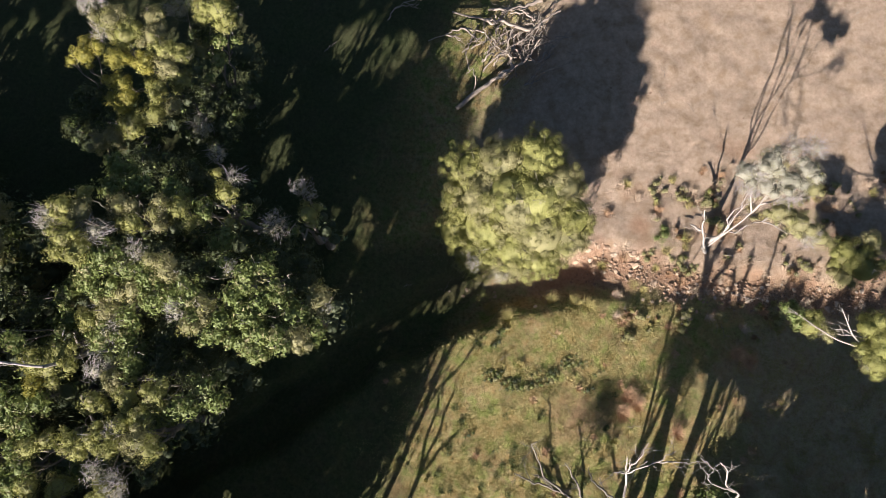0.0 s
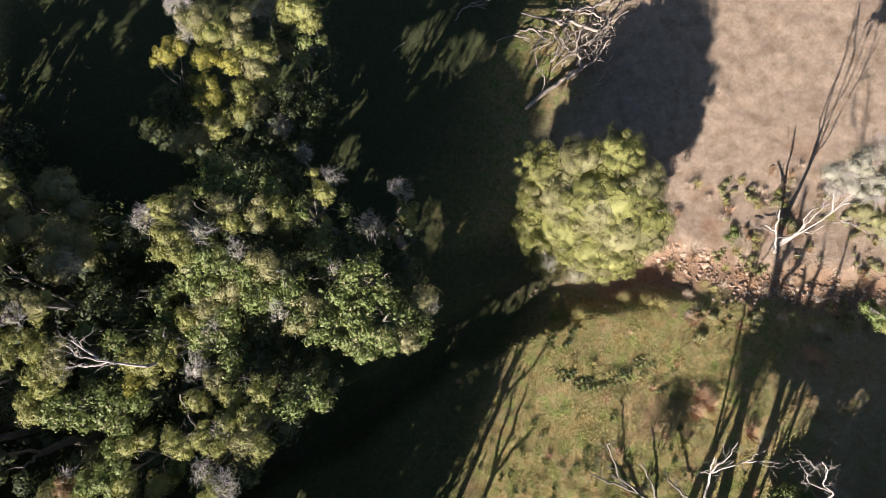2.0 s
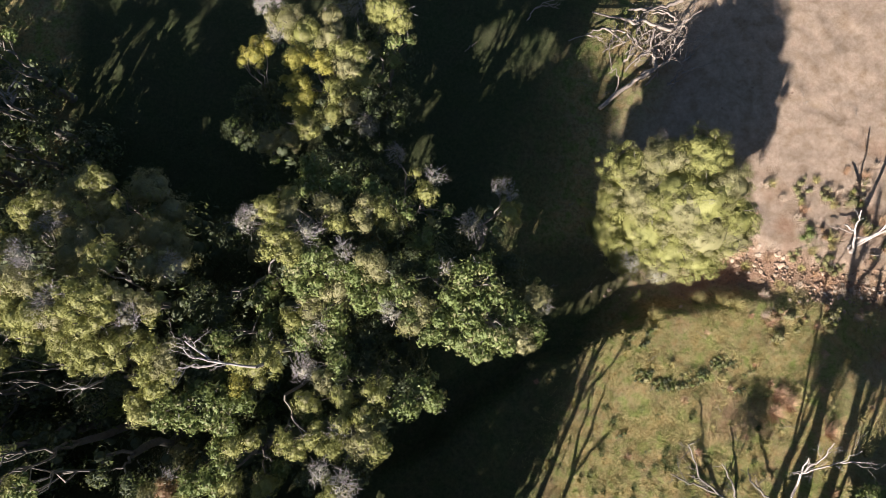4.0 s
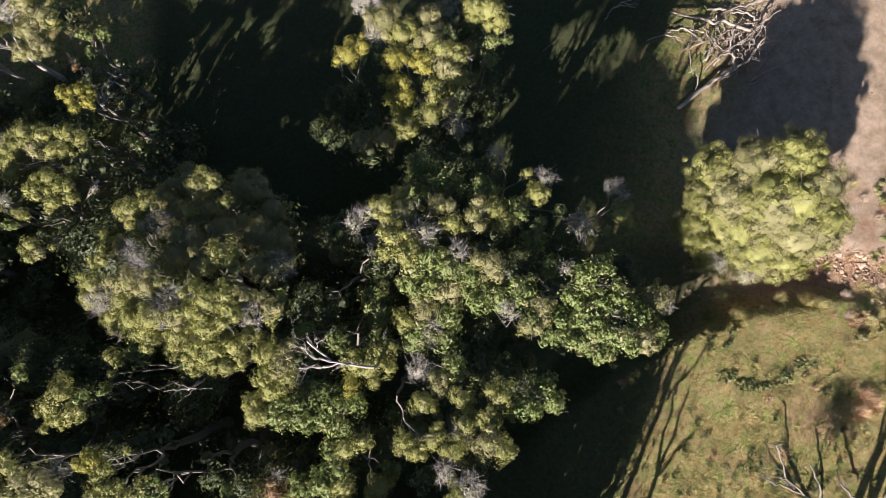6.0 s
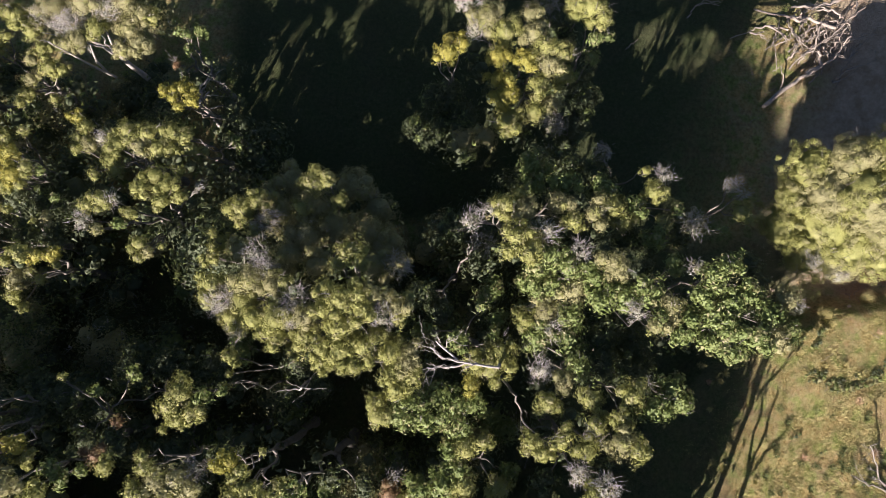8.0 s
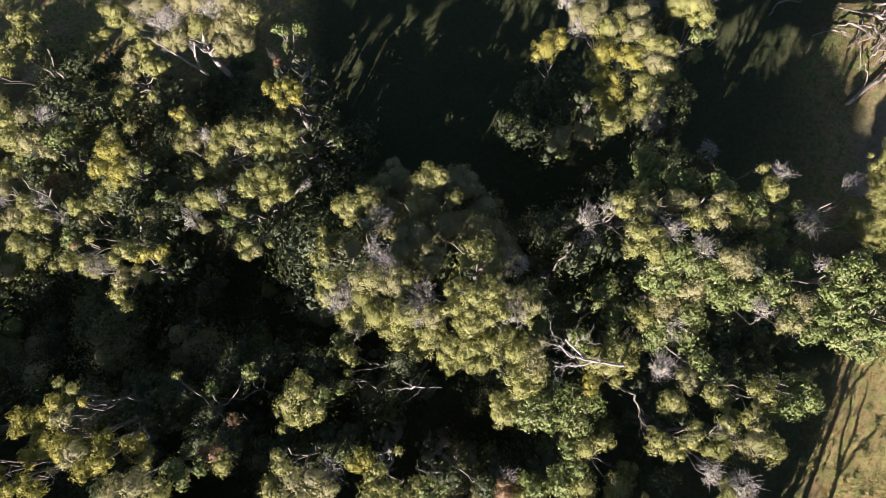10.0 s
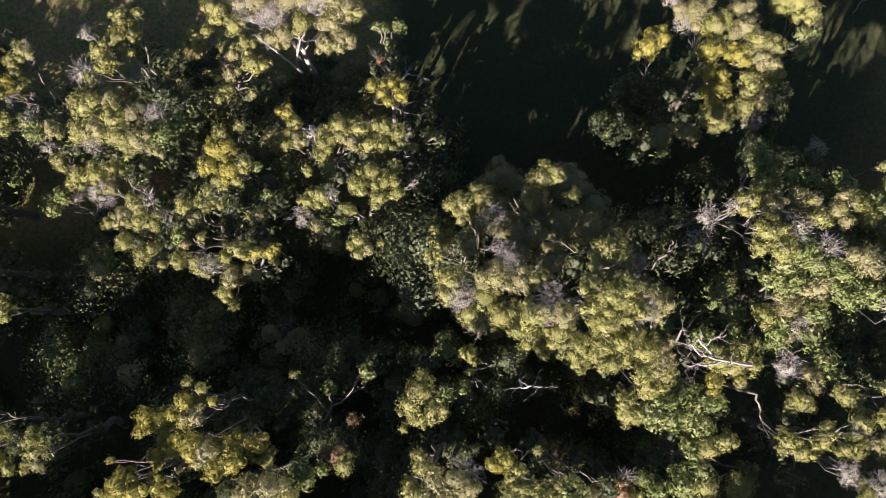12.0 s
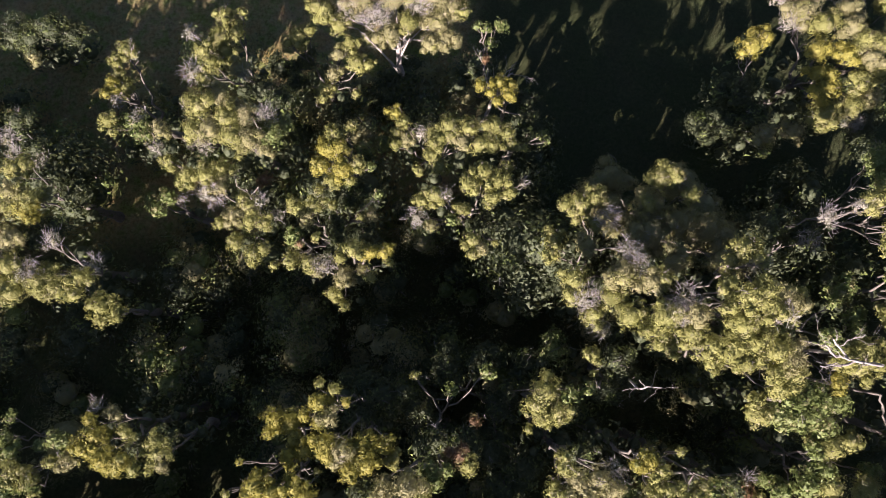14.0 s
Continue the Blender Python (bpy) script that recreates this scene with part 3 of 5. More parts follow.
tree("tree", "spreading tree with fresh green leaves at the forest edge",
    [(-6.58, 0.30, 10.14, 0.50, "g"), (-6.03, 0.70, 10.29, 0.46, "g"), (-5.46, 0.89, 10.26, 0.46, "g"), (-4.96, 0.33, 10.34, 0.46, "g"),
     (-6.08, -0.26, 10.27, 0.50, "g"), (-5.37, -0.40, 10.54, 0.49, "g"), (-4.21, -0.19, 10.25, 0.40, "g"), (-4.74, -0.44, 10.51, 0.42, "o"),
     (-4.05, 0.86, 10.12, 0.47, "o"), (-3.82, 0.52, 10.24, 0.19, "w"), (-6.01, -0.92, 10.30, 0.42, "g"), (-6.62, -0.56, 10.07, 0.42, "g"),
     (-4.35, 0.40, 9.52, 0.40, "d")],
    seed=1008)
tree("tree", "broad tree with glossy leaves in part shade",
    [(-12.13, -0.47, 8.58, 0.54, "g"), (-11.11, -0.47, 8.73, 0.57, "g"), (-9.94, -0.48, 8.30, 0.67, "d"), (-8.77, -0.90, 7.89, 0.68, "d"),
     (-10.87, -1.40, 8.94, 0.57, "g"), (-11.32, -1.86, 9.06, 0.40, "o"), (-12.07, -1.53, 8.79, 0.49, "w"), (-9.92, -1.47, 8.52, 0.62, "d"),
     (-8.76, -1.75, 8.52, 0.62, "d"), (-7.93, -2.14, 9.67, 0.51, "g"), (-7.55, -2.59, 9.64, 0.39, "g"), (-8.64, -2.69, 10.04, 0.50, "g"),
     (-9.41, -2.27, 10.23, 0.46, "y"), (-10.54, -2.44, 9.70, 0.43, "y"), (-11.95, -2.61, 9.17, 0.48, "y"), (-9.73, -2.97, 10.36, 0.41, "y")],
    seed=1009)
tree("tree", "tall tree with olive crown and bare dead tips",
    [(-10.52, -3.18, 10.13, 0.42, "y"), (-11.45, -3.33, 9.83, 0.27, "y"), (-10.66, -3.53, 10.17, 0.30, "w"), (-9.76, -3.67, 10.43, 0.52, "o"),
     (-9.35, -3.92, 10.56, 0.41, "y"), (-10.87, -4.00, 10.15, 0.45, "y"), (-11.63, -3.77, 9.82, 0.38, "y"), (-12.54, -3.83, 9.51, 0.39, "y"),
     (-11.17, -4.71, 10.28, 0.37, "w"), (-10.41, -5.03, 10.57, 0.44, "w"), (-10.80, -5.22, 10.60, 0.33, "y"), (-12.21, -4.17, 9.62, 0.35, "y"),
     (-10.26, -4.90, 8.78, 0.48, "d"), (-11.90, -5.31, 8.20, 0.45, "d")],
    seed=1010)
tree("tree", "tree with dense yellow-green foliage",
    [(-14.74, -4.26, 8.13, 0.56, "y"), (-14.92, -5.04, 8.11, 0.45, "g"), (-15.28, -4.25, 8.20, 0.37, "g"), (-14.07, -4.04, 8.27, 0.37, "y"),
     (-15.53, -5.48, 8.03, 0.54, "g"), (-14.71, -5.63, 8.06, 0.49, "y"), (-13.51, -5.63, 8.07, 0.49, "y"), (-13.11, -5.24, 7.66, 0.38, "g"),
     (-16.22, -5.83, 7.73, 0.42, "g")],
    seed=1011)
tree("tree", "tree with reddish grey and olive leaves",
    [(-17.44, -6.00, 7.19, 0.47, "r"), (-16.60, -5.58, 7.26, 0.32, "g"), (-17.32, -5.51, 7.30, 0.26, "w"), (-18.20, -6.34, 6.80, 0.43, "o"),
     (-17.06, -6.27, 7.06, 0.34, "y")],
    seed=1012)
tree("tree", "tree with dense fresh green foliage",
    [(-17.68, -2.99, 9.11, 0.48, "y"), (-17.77, -2.48, 9.30, 0.32, "y"), (-16.98, -3.05, 9.19, 0.44, "g"), (-15.66, -2.44, 8.60, 0.57, "g"),
     (-15.08, -2.66, 8.38, 0.58, "g"), (-14.46, -2.79, 8.29, 0.46, "g"), (-15.49, -3.20, 8.43, 0.53, "g"), (-14.88, -3.49, 8.29, 0.41, "g"),
     (-16.27, -2.69, 9.09, 0.40, "g"), (-16.11, -3.22, 8.79, 0.40, "g"), (-16.64, -2.54, 9.38, 0.32, "g")],
    seed=1013)
tree("tree", "slender tree with bright yellow-green leaves",
    [(-14.91, -0.58, 8.95, 0.41, "g"), (-14.34, -1.29, 8.78, 0.45, "y"), (-13.85, -1.46, 8.65, 0.53, "y"), (-13.51, -0.91, 8.62, 0.50, "y"),
     (-14.49, -2.09, 8.55, 0.37, "a"), (-13.17, -1.46, 8.68, 0.33, "y"), (-13.74, 1.16, 7.91, 0.51, "g"), (-13.54, 0.17, 8.13, 0.38, "g"),
     (-13.68, -0.32, 8.52, 0.29, "g"), (-15.96, -1.67, 8.39, 0.46, "d"), (-16.21, -0.17, 8.71, 0.33, "g")],
    seed=1014)
tree("tree", "large tree with domed olive-yellow crown and grey dead twigs",
    [(-22.98, 4.35, 7.58, 0.61, "y"), (-22.44, 4.63, 7.69, 0.44, "y"), (-22.51, 3.63, 7.78, 0.30, "y"), (-23.93, 3.10, 7.26, 0.44, "y"),
     (-22.93, 2.77, 8.19, 0.42, "o"), (-24.08, 2.49, 7.74, 0.35, "y"), (-23.52, 1.48, 9.03, 0.49, "y"), (-23.20, 0.89, 8.97, 0.49, "w"),
     (-22.88, 0.30, 8.81, 0.49, "y"), (-23.66, 0.89, 9.02, 0.33, "y"), (-22.04, 1.63, 9.62, 0.55, "o"), (-21.87, 2.40, 9.64, 0.32, "w"),
     (-22.36, 0.88, 9.28, 0.48, "y"), (-21.86, 0.25, 9.57, 0.51, "y"), (-21.23, 1.38, 9.89, 0.43, "o"), (-20.81, 1.42, 9.91, 0.35, "y"),
     (-21.38, 1.93, 9.70, 0.36, "w"), (-22.57, -0.21, 8.78, 0.29, "w"), (-20.91, 0.24, 10.26, 0.50, "y")],
    seed=1015, twigs=1.5)
tree("tree", "large tree with rounded olive crown in full sun",
    [(-18.48, 2.37, 10.69, 0.47, "y"), (-18.86, 2.00, 10.58, 0.34, "y"), (-18.14, 2.03, 10.94, 0.30, "y"), (-19.18, 1.16, 11.08, 0.40, "y"),
     (-18.67, 0.79, 11.35, 0.49, "y"), (-18.16, 0.97, 11.26, 0.44, "y"), (-19.25, 0.51, 11.25, 0.36, "y"), (-19.93, 0.24, 10.53, 0.38, "o"),
     (-20.27, 0.84, 10.20, 0.38, "w"), (-20.52, 0.35, 10.33, 0.38, "w"), (-17.98, 0.44, 11.17, 0.44, "y"), (-18.75, -0.01, 11.01, 0.48, "y"),
     (-17.69, 0.98, 11.02, 0.37, "o"), (-17.42, 0.24, 10.79, 0.33, "w"), (-17.01, 0.64, 10.54, 0.45, "o"), (-16.61, 0.90, 10.46, 0.27, "y"),
     (-16.91, 0.28, 10.32, 0.30, "y"), (-20.00, -0.31, 10.11, 0.46, "y")],
    seed=1016, twigs=1.3)
tree("tree", "sunlit tree with dense rounded olive-yellow crown",
    [(-19.42, -0.74, 10.18, 0.49, "y"), (-18.82, -0.81, 10.26, 0.53, "y"), (-19.44, -1.23, 10.05, 0.38, "y"), (-18.45, -1.27, 10.17, 0.42, "y"),
     (-18.13, -0.64, 10.21, 0.49, "y"), (-17.92, -1.19, 10.06, 0.27, "y"), (-20.99, -0.38, 9.87, 0.43, "y"), (-20.53, -0.77, 9.41, 0.36, "y"),
     (-21.36, -0.27, 9.92, 0.31, "y"), (-17.20, -0.83, 9.88, 0.48, "y"), (-16.75, -1.25, 9.71, 0.46, "o"), (-17.24, -1.58, 9.72, 0.39, "y"),
     (-17.02, -2.15, 9.52, 0.43, "y"), (-16.50, -1.70, 9.59, 0.39, "y"), (-16.57, -0.84, 9.68, 0.39, "o"), (-17.68, -0.27, 10.16, 0.34, "y")],
    seed=1017)
tree("tree", "broad olive-grey crown with its lit tufts on the shaded side",
    [(-20.15, 5.25, 8.19, 0.54, "y"), (-19.69, 5.36, 8.41, 0.34, "y"), (-20.73, 4.30, 8.25, 0.30, "y"), (-21.45, 5.69, 6.27, 0.74, "o"),
     (-22.28, 4.96, 6.47, 0.73, "o"), (-21.68, 4.15, 6.98, 0.72, "o"), (-22.12, 3.85, 7.68, 0.48, "w"), (-19.20, 4.46, 8.52, 0.30, "y"),
     (-20.27, 4.36, 7.28, 0.71, "o"), (-19.16, 5.42, 6.45, 0.78, "o"), (-18.02, 4.51, 6.45, 0.78, "o"), (-20.56, 3.24, 7.77, 0.73, "o"),
     (-19.54, 3.64, 7.67, 0.74, "o"), (-18.35, 3.47, 7.36, 0.75, "o"), (-17.51, 3.08, 7.08, 0.71, "o"), (-17.14, 2.12, 8.47, 0.50, "w"),
     (-18.03, 2.15, 8.12, 0.63, "o"), (-21.14, 2.59, 7.91, 0.64, "o"), (-19.98, 2.10, 8.66, 0.54, "o")],
    seed=1018, twigs=1.2)
tree("tree", "small shaded grey-green tree",
    [(-16.40, 1.15, 7.55, 0.56, "d"), (-15.56, 0.32, 7.59, 0.47, "d"), (-15.79, 0.76, 6.80, 0.45, "d"), (-13.74, 3.75, 5.72, 0.61, "d"),
     (-13.89, 3.22, 6.24, 0.42, "w"), (-14.42, 3.80, 5.41, 0.43, "d")],
    seed=1019, density=0.7)
tree("tree", "bushy tree with bright yellow-olive leaves",
    [(-24.59, -2.29, 8.70, 0.56, "y"), (-24.97, -2.74, 8.72, 0.44, "y"), (-24.21, -3.00, 8.71, 0.43, "y"), (-24.71, -3.23, 8.72, 0.36, "y"),
     (-23.69, -2.44, 8.69, 0.36, "g"), (-23.12, -2.25, 8.76, 0.24, "g"), (-25.18, -3.58, 8.59, 0.20, "y"), (-25.55, -2.56, 5.60, 0.45, "d")],
    seed=1020)
tree("tree", "thin tree with a lit yellow-green rim",
    [(-22.86, -1.08, 8.58, 0.32, "y"), (-22.93, -1.69, 8.67, 0.16, "y"), (-23.03, -2.10, 8.71, 0.18, "y"), (-21.30, -1.48, 5.49, 0.68, "d"),
     (-21.63, -2.59, 5.33, 0.59, "d"), (-20.62, -2.37, 5.31, 0.64, "d")],
    seed=1021)
tree("tree", "tree with golden olive crown part in sun",
    [(-21.93, -4.06, 11.29, 0.38, "a"), (-21.58, -4.37, 11.29, 0.28, "y"), (-22.30, -4.20, 11.36, 0.28, "a"), (-20.97, -3.83, 11.21, 0.16, "y"),
     (-21.79, -4.54, 11.31, 0.24, "y"), (-21.37, -4.96, 11.24, 0.41, "y"), (-21.80, -5.11, 11.26, 0.34, "y"), (-20.98, -5.10, 11.30, 0.31, "y")],
    seed=1022)
tree("tree", "olive tree with small lit tufts at its edge",
    [(-20.32, -4.87, 11.33, 0.38, "y"), (-20.00, -4.73, 11.40, 0.24, "g"), (-20.50, -5.09, 11.36, 0.31, "y"), (-19.93, -5.09, 11.36, 0.34, "g"),
     (-18.21, -5.48, 8.44, 0.35, "d"), (-19.38, -5.30, 8.02, 0.40, "d")],
    seed=1023)
tree("tree", "tree with pinkish olive crown part in sun",
    [(-24.47, -4.25, 11.37, 0.34, "y"), (-24.11, -4.61, 11.34, 0.45, "o"), (-23.47, -4.61, 11.35, 0.45, "o"), (-23.09, -4.86, 11.38, 0.34, "o"),
     (-24.82, -4.92, 11.37, 0.31, "y"), (-24.49, -5.08, 11.37, 0.34, "y"), (-23.79, -5.09, 11.35, 0.41, "o"), (-24.63, -3.87, 11.41, 0.16, "y"),
     (-23.25, -4.45, 7.98, 0.49, "d"), (-23.01, -4.32, 11.21, 0.31, "w")],
    seed=1024, twigs=1.8)
tree("tree", "tree with golden olive crown in sun",
    [(-33.54, -3.08, 9.44, 0.42, "a"), (-33.00, -3.16, 9.66, 0.45, "a"), (-33.76, -3.52, 9.42, 0.27, "a"), (-32.90, -3.76, 9.71, 0.30, "a"),
     (-32.45, -4.04, 10.05, 0.30, "a"), (-33.03, -4.22, 9.88, 0.34, "a"), (-32.48, -2.91, 10.06, 0.22, "a")],
    seed=1025)
tree("tree", "tree with bright golden olive tufts",
    [(-32.00, -2.48, 10.23, 0.35, "a"), (-31.72, -2.93, 10.28, 0.37, "o"), (-31.16, -2.48, 10.26, 0.20, "a"), (-32.04, -3.14, 10.23, 0.26, "a"),
     (-31.77, -3.72, 10.31, 0.44, "a"), (-31.29, -3.98, 10.37, 0.44, "o"), (-31.67, -4.08, 10.40, 0.33, "a"), (-30.66, -3.87, 10.09, 0.50, "a"),
     (-30.97, -4.54, 10.31, 0.40, "a"), (-30.45, -4.38, 10.29, 0.37, "a"), (-30.06, -4.10, 8.83, 0.43, "a"), (-29.77, -4.50, 8.67, 0.32, "y"),
     (-32.01, -1.89, 10.19, 0.20, "y"), (-31.56, -2.09, 10.23, 0.26, "y"), (-31.22, -3.48, 5.90, 0.67, "d"), (-30.36, -2.74, 5.86, 0.76, "d"),
     (-31.26, -2.33, 5.70, 0.68, "d")],
    seed=1026)
tree("tree", "low golden tree at the forest edge",
    [(-33.91, -4.94, 10.48, 0.40, "a"), (-33.35, -5.19, 10.56, 0.43, "a"), (-32.67, -5.00, 10.52, 0.36, "a"), (-34.10, -5.27, 10.50, 0.32, "a"),
     (-32.30, -5.25, 10.45, 0.32, "a"), (-33.62, -4.57, 10.32, 0.16, "a"), (-35.27, -5.61, 8.99, 0.17, "y"), (-34.69, -4.46, 9.48, 0.15, "a"),
     (-32.02, -4.58, 10.35, 0.13, "y")],
    seed=1027)
tree("tree", "tree with reddish grey dying leaves",
    [(-29.18, -4.92, 10.72, 0.53, "o"), (-29.84, -5.22, 10.33, 0.47, "o"), (-28.79, -5.44, 9.64, 0.37, "y"), (-30.73, -5.46, 9.38, 0.49, "d"),
     (-28.53, -4.74, 9.28, 0.34, "g"), (-28.31, -5.16, 9.12, 0.31, "g"), (-27.55, -4.47, 8.45, 0.38, "r"), (-27.20, -4.84, 8.45, 0.36, "y"),
     (-27.93, -4.93, 8.57, 0.28, "g"), (-27.33, -4.10, 7.78, 0.49, "d"), (-28.37, -4.14, 7.56, 0.54, "d"), (-26.99, -3.37, 8.14, 0.28, "r"),
     (-27.77, -2.31, 8.10, 0.25, "g"), (-26.57, -1.73, 8.08, 0.29, "g"), (-29.06, -1.82, 8.12, 0.19, "y")],
    seed=1028)
tree("tree", "dark green crown in deep shade",
    [(-29.32, -3.29, 4.87, 0.74, "d"), (-27.96, -1.71, 5.25, 0.78, "d"), (-26.61, -1.50, 5.09, 0.70, "d"), (-25.92, -3.32, 4.66, 0.75, "d"),
     (-24.81, -1.50, 5.11, 0.65, "d"), (-23.67, -1.06, 5.11, 0.65, "g"), (-26.19, -5.01, 5.05, 0.78, "d"), (-24.92, -5.57, 5.46, 0.76, "d"),
     (-25.80, -6.41, 5.46, 0.76, "d")],
    seed=1029, density=0.7)
tree("tree", "tree with golden olive leaves",
    [(-39.70, -3.69, 9.00, 0.47, "a"), (-40.08, -4.09, 9.02, 0.39, "a"), (-39.43, -4.47, 8.98, 0.47, "a"), (-38.91, -4.56, 8.88, 0.43, "a"),
     (-38.77, -3.64, 8.89, 0.32, "y"), (-39.92, -3.17, 9.01, 0.28, "a"), (-39.82, -2.71, 8.83, 0.24, "w"), (-39.28, -2.98, 8.80, 0.32, "o"),
     (-38.53, -4.85, 8.75, 0.28, "y")],
    seed=1030)
tree("tree", "tree with olive tuft beside golden neighbours",
    [(-37.81, -4.34, 8.49, 0.44, "y"), (-37.91, -3.96, 8.56, 0.32, "y"), (-38.07, -4.95, 8.60, 0.18, "y"), (-37.67, -4.80, 8.53, 0.28, "o"),
     (-39.00, -4.31, 7.63, 0.37, "d"), (-37.90, -3.96, 7.43, 0.38, "d")],
    seed=1031)
tree("tree", "tree with green and olive leaves at forest edge",
    [(-41.31, -3.93, 8.51, 0.36, "g"), (-41.41, -4.64, 8.51, 0.28, "y"), (-40.73, -4.58, 8.76, 0.32, "o"), (-43.06, -4.39, 8.22, 0.40, "g"),
     (-42.84, -5.07, 8.40, 0.44, "y"), (-42.24, -5.25, 8.42, 0.40, "y"), (-41.98, -5.57, 8.47, 0.28, "g"), (-43.04, -5.67, 8.38, 0.48, "g"),
     (-43.35, -3.26, 7.88, 0.27, "g"), (-43.49, -3.88, 7.89, 0.25, "g"), (-42.14, -4.23, 8.09, 0.25, "g")],
    seed=1032)
tree("tree", "tree with olive crown and one dead tip",
    [(-44.22, 3.23, 7.37, 0.52, "o"), (-44.28, 2.21, 7.35, 0.56, "y"), (-44.14, 1.25, 7.25, 0.56, "y"), (-43.47, 2.00, 7.39, 0.43, "w"),
     (-43.10, 1.58, 7.27, 0.54, "y"), (-42.52, 1.34, 7.15, 0.54, "y"), (-42.69, 2.01, 7.24, 0.35, "y"), (-41.70, 1.76, 7.09, 0.50, "y"),
     (-41.86, 1.13, 7.09, 0.35, "y"), (-42.47, 3.08, 7.61, 0.35, "w"), (-41.24, 2.16, 6.97, 0.35, "w"), (-43.18, 3.77, 6.35, 0.55, "d"),
     (-43.76, 3.31, 6.78, 0.49, "d")],
    seed=1033)
tree("tree", "olive tree at the edge of a dark gap",
    [(-43.70, 4.69, 7.36, 0.53, "y"), (-43.72, 4.25, 7.40, 0.44, "a"), (-44.46, 4.98, 7.22, 0.40, "o"), (-43.27, 4.90, 7.06, 0.31, "o"),
     (-44.17, 6.09, 7.01, 0.43, "y"), (-44.83, 5.95, 6.86, 0.32, "y"), (-44.60, 4.43, 7.26, 0.31, "y"), (-43.58, 5.27, 4.71, 0.63, "d"),
     (-44.35, 6.24, 4.74, 0.59, "d")],
    seed=1034)
tree("tree", "grey half-dead tree in shade",
    [(-45.60, 7.47, 6.01, 0.42, "w"), (-45.44, 6.90, 5.85, 0.33, "w"), (-44.84, 7.22, 5.38, 0.48, "d"), (-45.91, 8.43, 5.16, 0.54, "d"),
     (-44.66, 6.71, 5.25, 0.34, "w")],
    seed=1035, density=0.5)
tree("tree", "round yellow-green bush beside tall trees",
    [(-41.04, 0.68, 6.69, 0.53, "y"), (-40.50, 0.51, 6.63, 0.40, "y"), (-40.97, 0.16, 6.67, 0.31, "y"), (-41.36, 0.71, 6.88, 0.26, "y")],
    seed=1036)
tree("tree", "slender tree with tiered olive tufts",
    [(-40.76, 10.94, 6.52, 0.40, "y"), (-41.18, 10.57, 6.49, 0.31, "y"), (-40.50, 10.75, 6.51, 0.21, "w"), (-41.29, 9.39, 6.40, 0.35, "a"),
     (-40.81, 9.46, 6.20, 0.38, "y"), (-41.49, 9.08, 6.58, 0.21, "a"), (-41.11, 10.00, 6.29, 0.28, "y"), (-41.11, 8.85, 6.47, 0.19, "w"),
     (-41.17, 7.87, 6.89, 0.37, "y"), (-40.92, 7.42, 6.88, 0.25, "y"), (-40.51, 7.96, 6.62, 0.32, "g"), (-40.07, 8.05, 6.62, 0.37, "w"),
     (-39.84, 7.39, 6.82, 0.37, "g"), (-39.04, 7.51, 6.86, 0.37, "o"), (-39.17, 6.81, 6.78, 0.27, "w")],
    seed=1037)
tree("tree", "tall tree with layered olive and grey-green foliage",
    [(-36.90, 12.49, 6.37, 0.40, "y"), (-36.10, 12.42, 6.69, 0.21, "y"), (-37.19, 11.66, 6.08, 0.55, "y"), (-36.46, 11.84, 6.22, 0.40, "y"),
     (-36.91, 11.00, 6.14, 0.43, "y"), (-37.78, 10.98, 6.30, 0.36, "y"), (-37.32, 10.38, 6.47, 0.40, "y"), (-37.52, 9.50, 7.58, 0.42, "w"),
     (-36.92, 9.03, 7.98, 0.39, "y"), (-36.04, 9.77, 7.26, 0.45, "o"), (-35.64, 9.53, 7.38, 0.27, "w"), (-35.54, 9.45, 5.94, 0.57, "d"),
     (-34.89, 9.24, 5.74, 0.57, "d"), (-38.33, 11.65, 6.42, 0.28, "w")],
    seed=1038)
tree("tree", "tall tree with broad olive crown and grey twigs",
    [(-37.12, 7.98, 8.21, 0.52, "y"), (-36.46, 8.44, 8.02, 0.48, "o"), (-36.15, 7.67, 7.98, 0.54, "y"), (-35.57, 7.85, 7.82, 0.46, "o"),
     (-37.34, 7.15, 7.99, 0.45, "y"), (-36.76, 7.23, 7.99, 0.54, "o"), (-37.09, 6.65, 7.48, 0.29, "w"), (-35.98, 7.00, 7.77, 0.50, "y"),
     (-35.39, 6.91, 7.62, 0.50, "o"), (-35.68, 6.52, 7.46, 0.29, "y"), (-34.82, 7.84, 7.47, 0.38, "w"), (-34.67, 7.17, 7.18, 0.51, "g"),
     (-34.28, 7.62, 6.89, 0.41, "g"), (-34.88, 6.74, 7.16, 0.38, "o")],
    seed=1039)
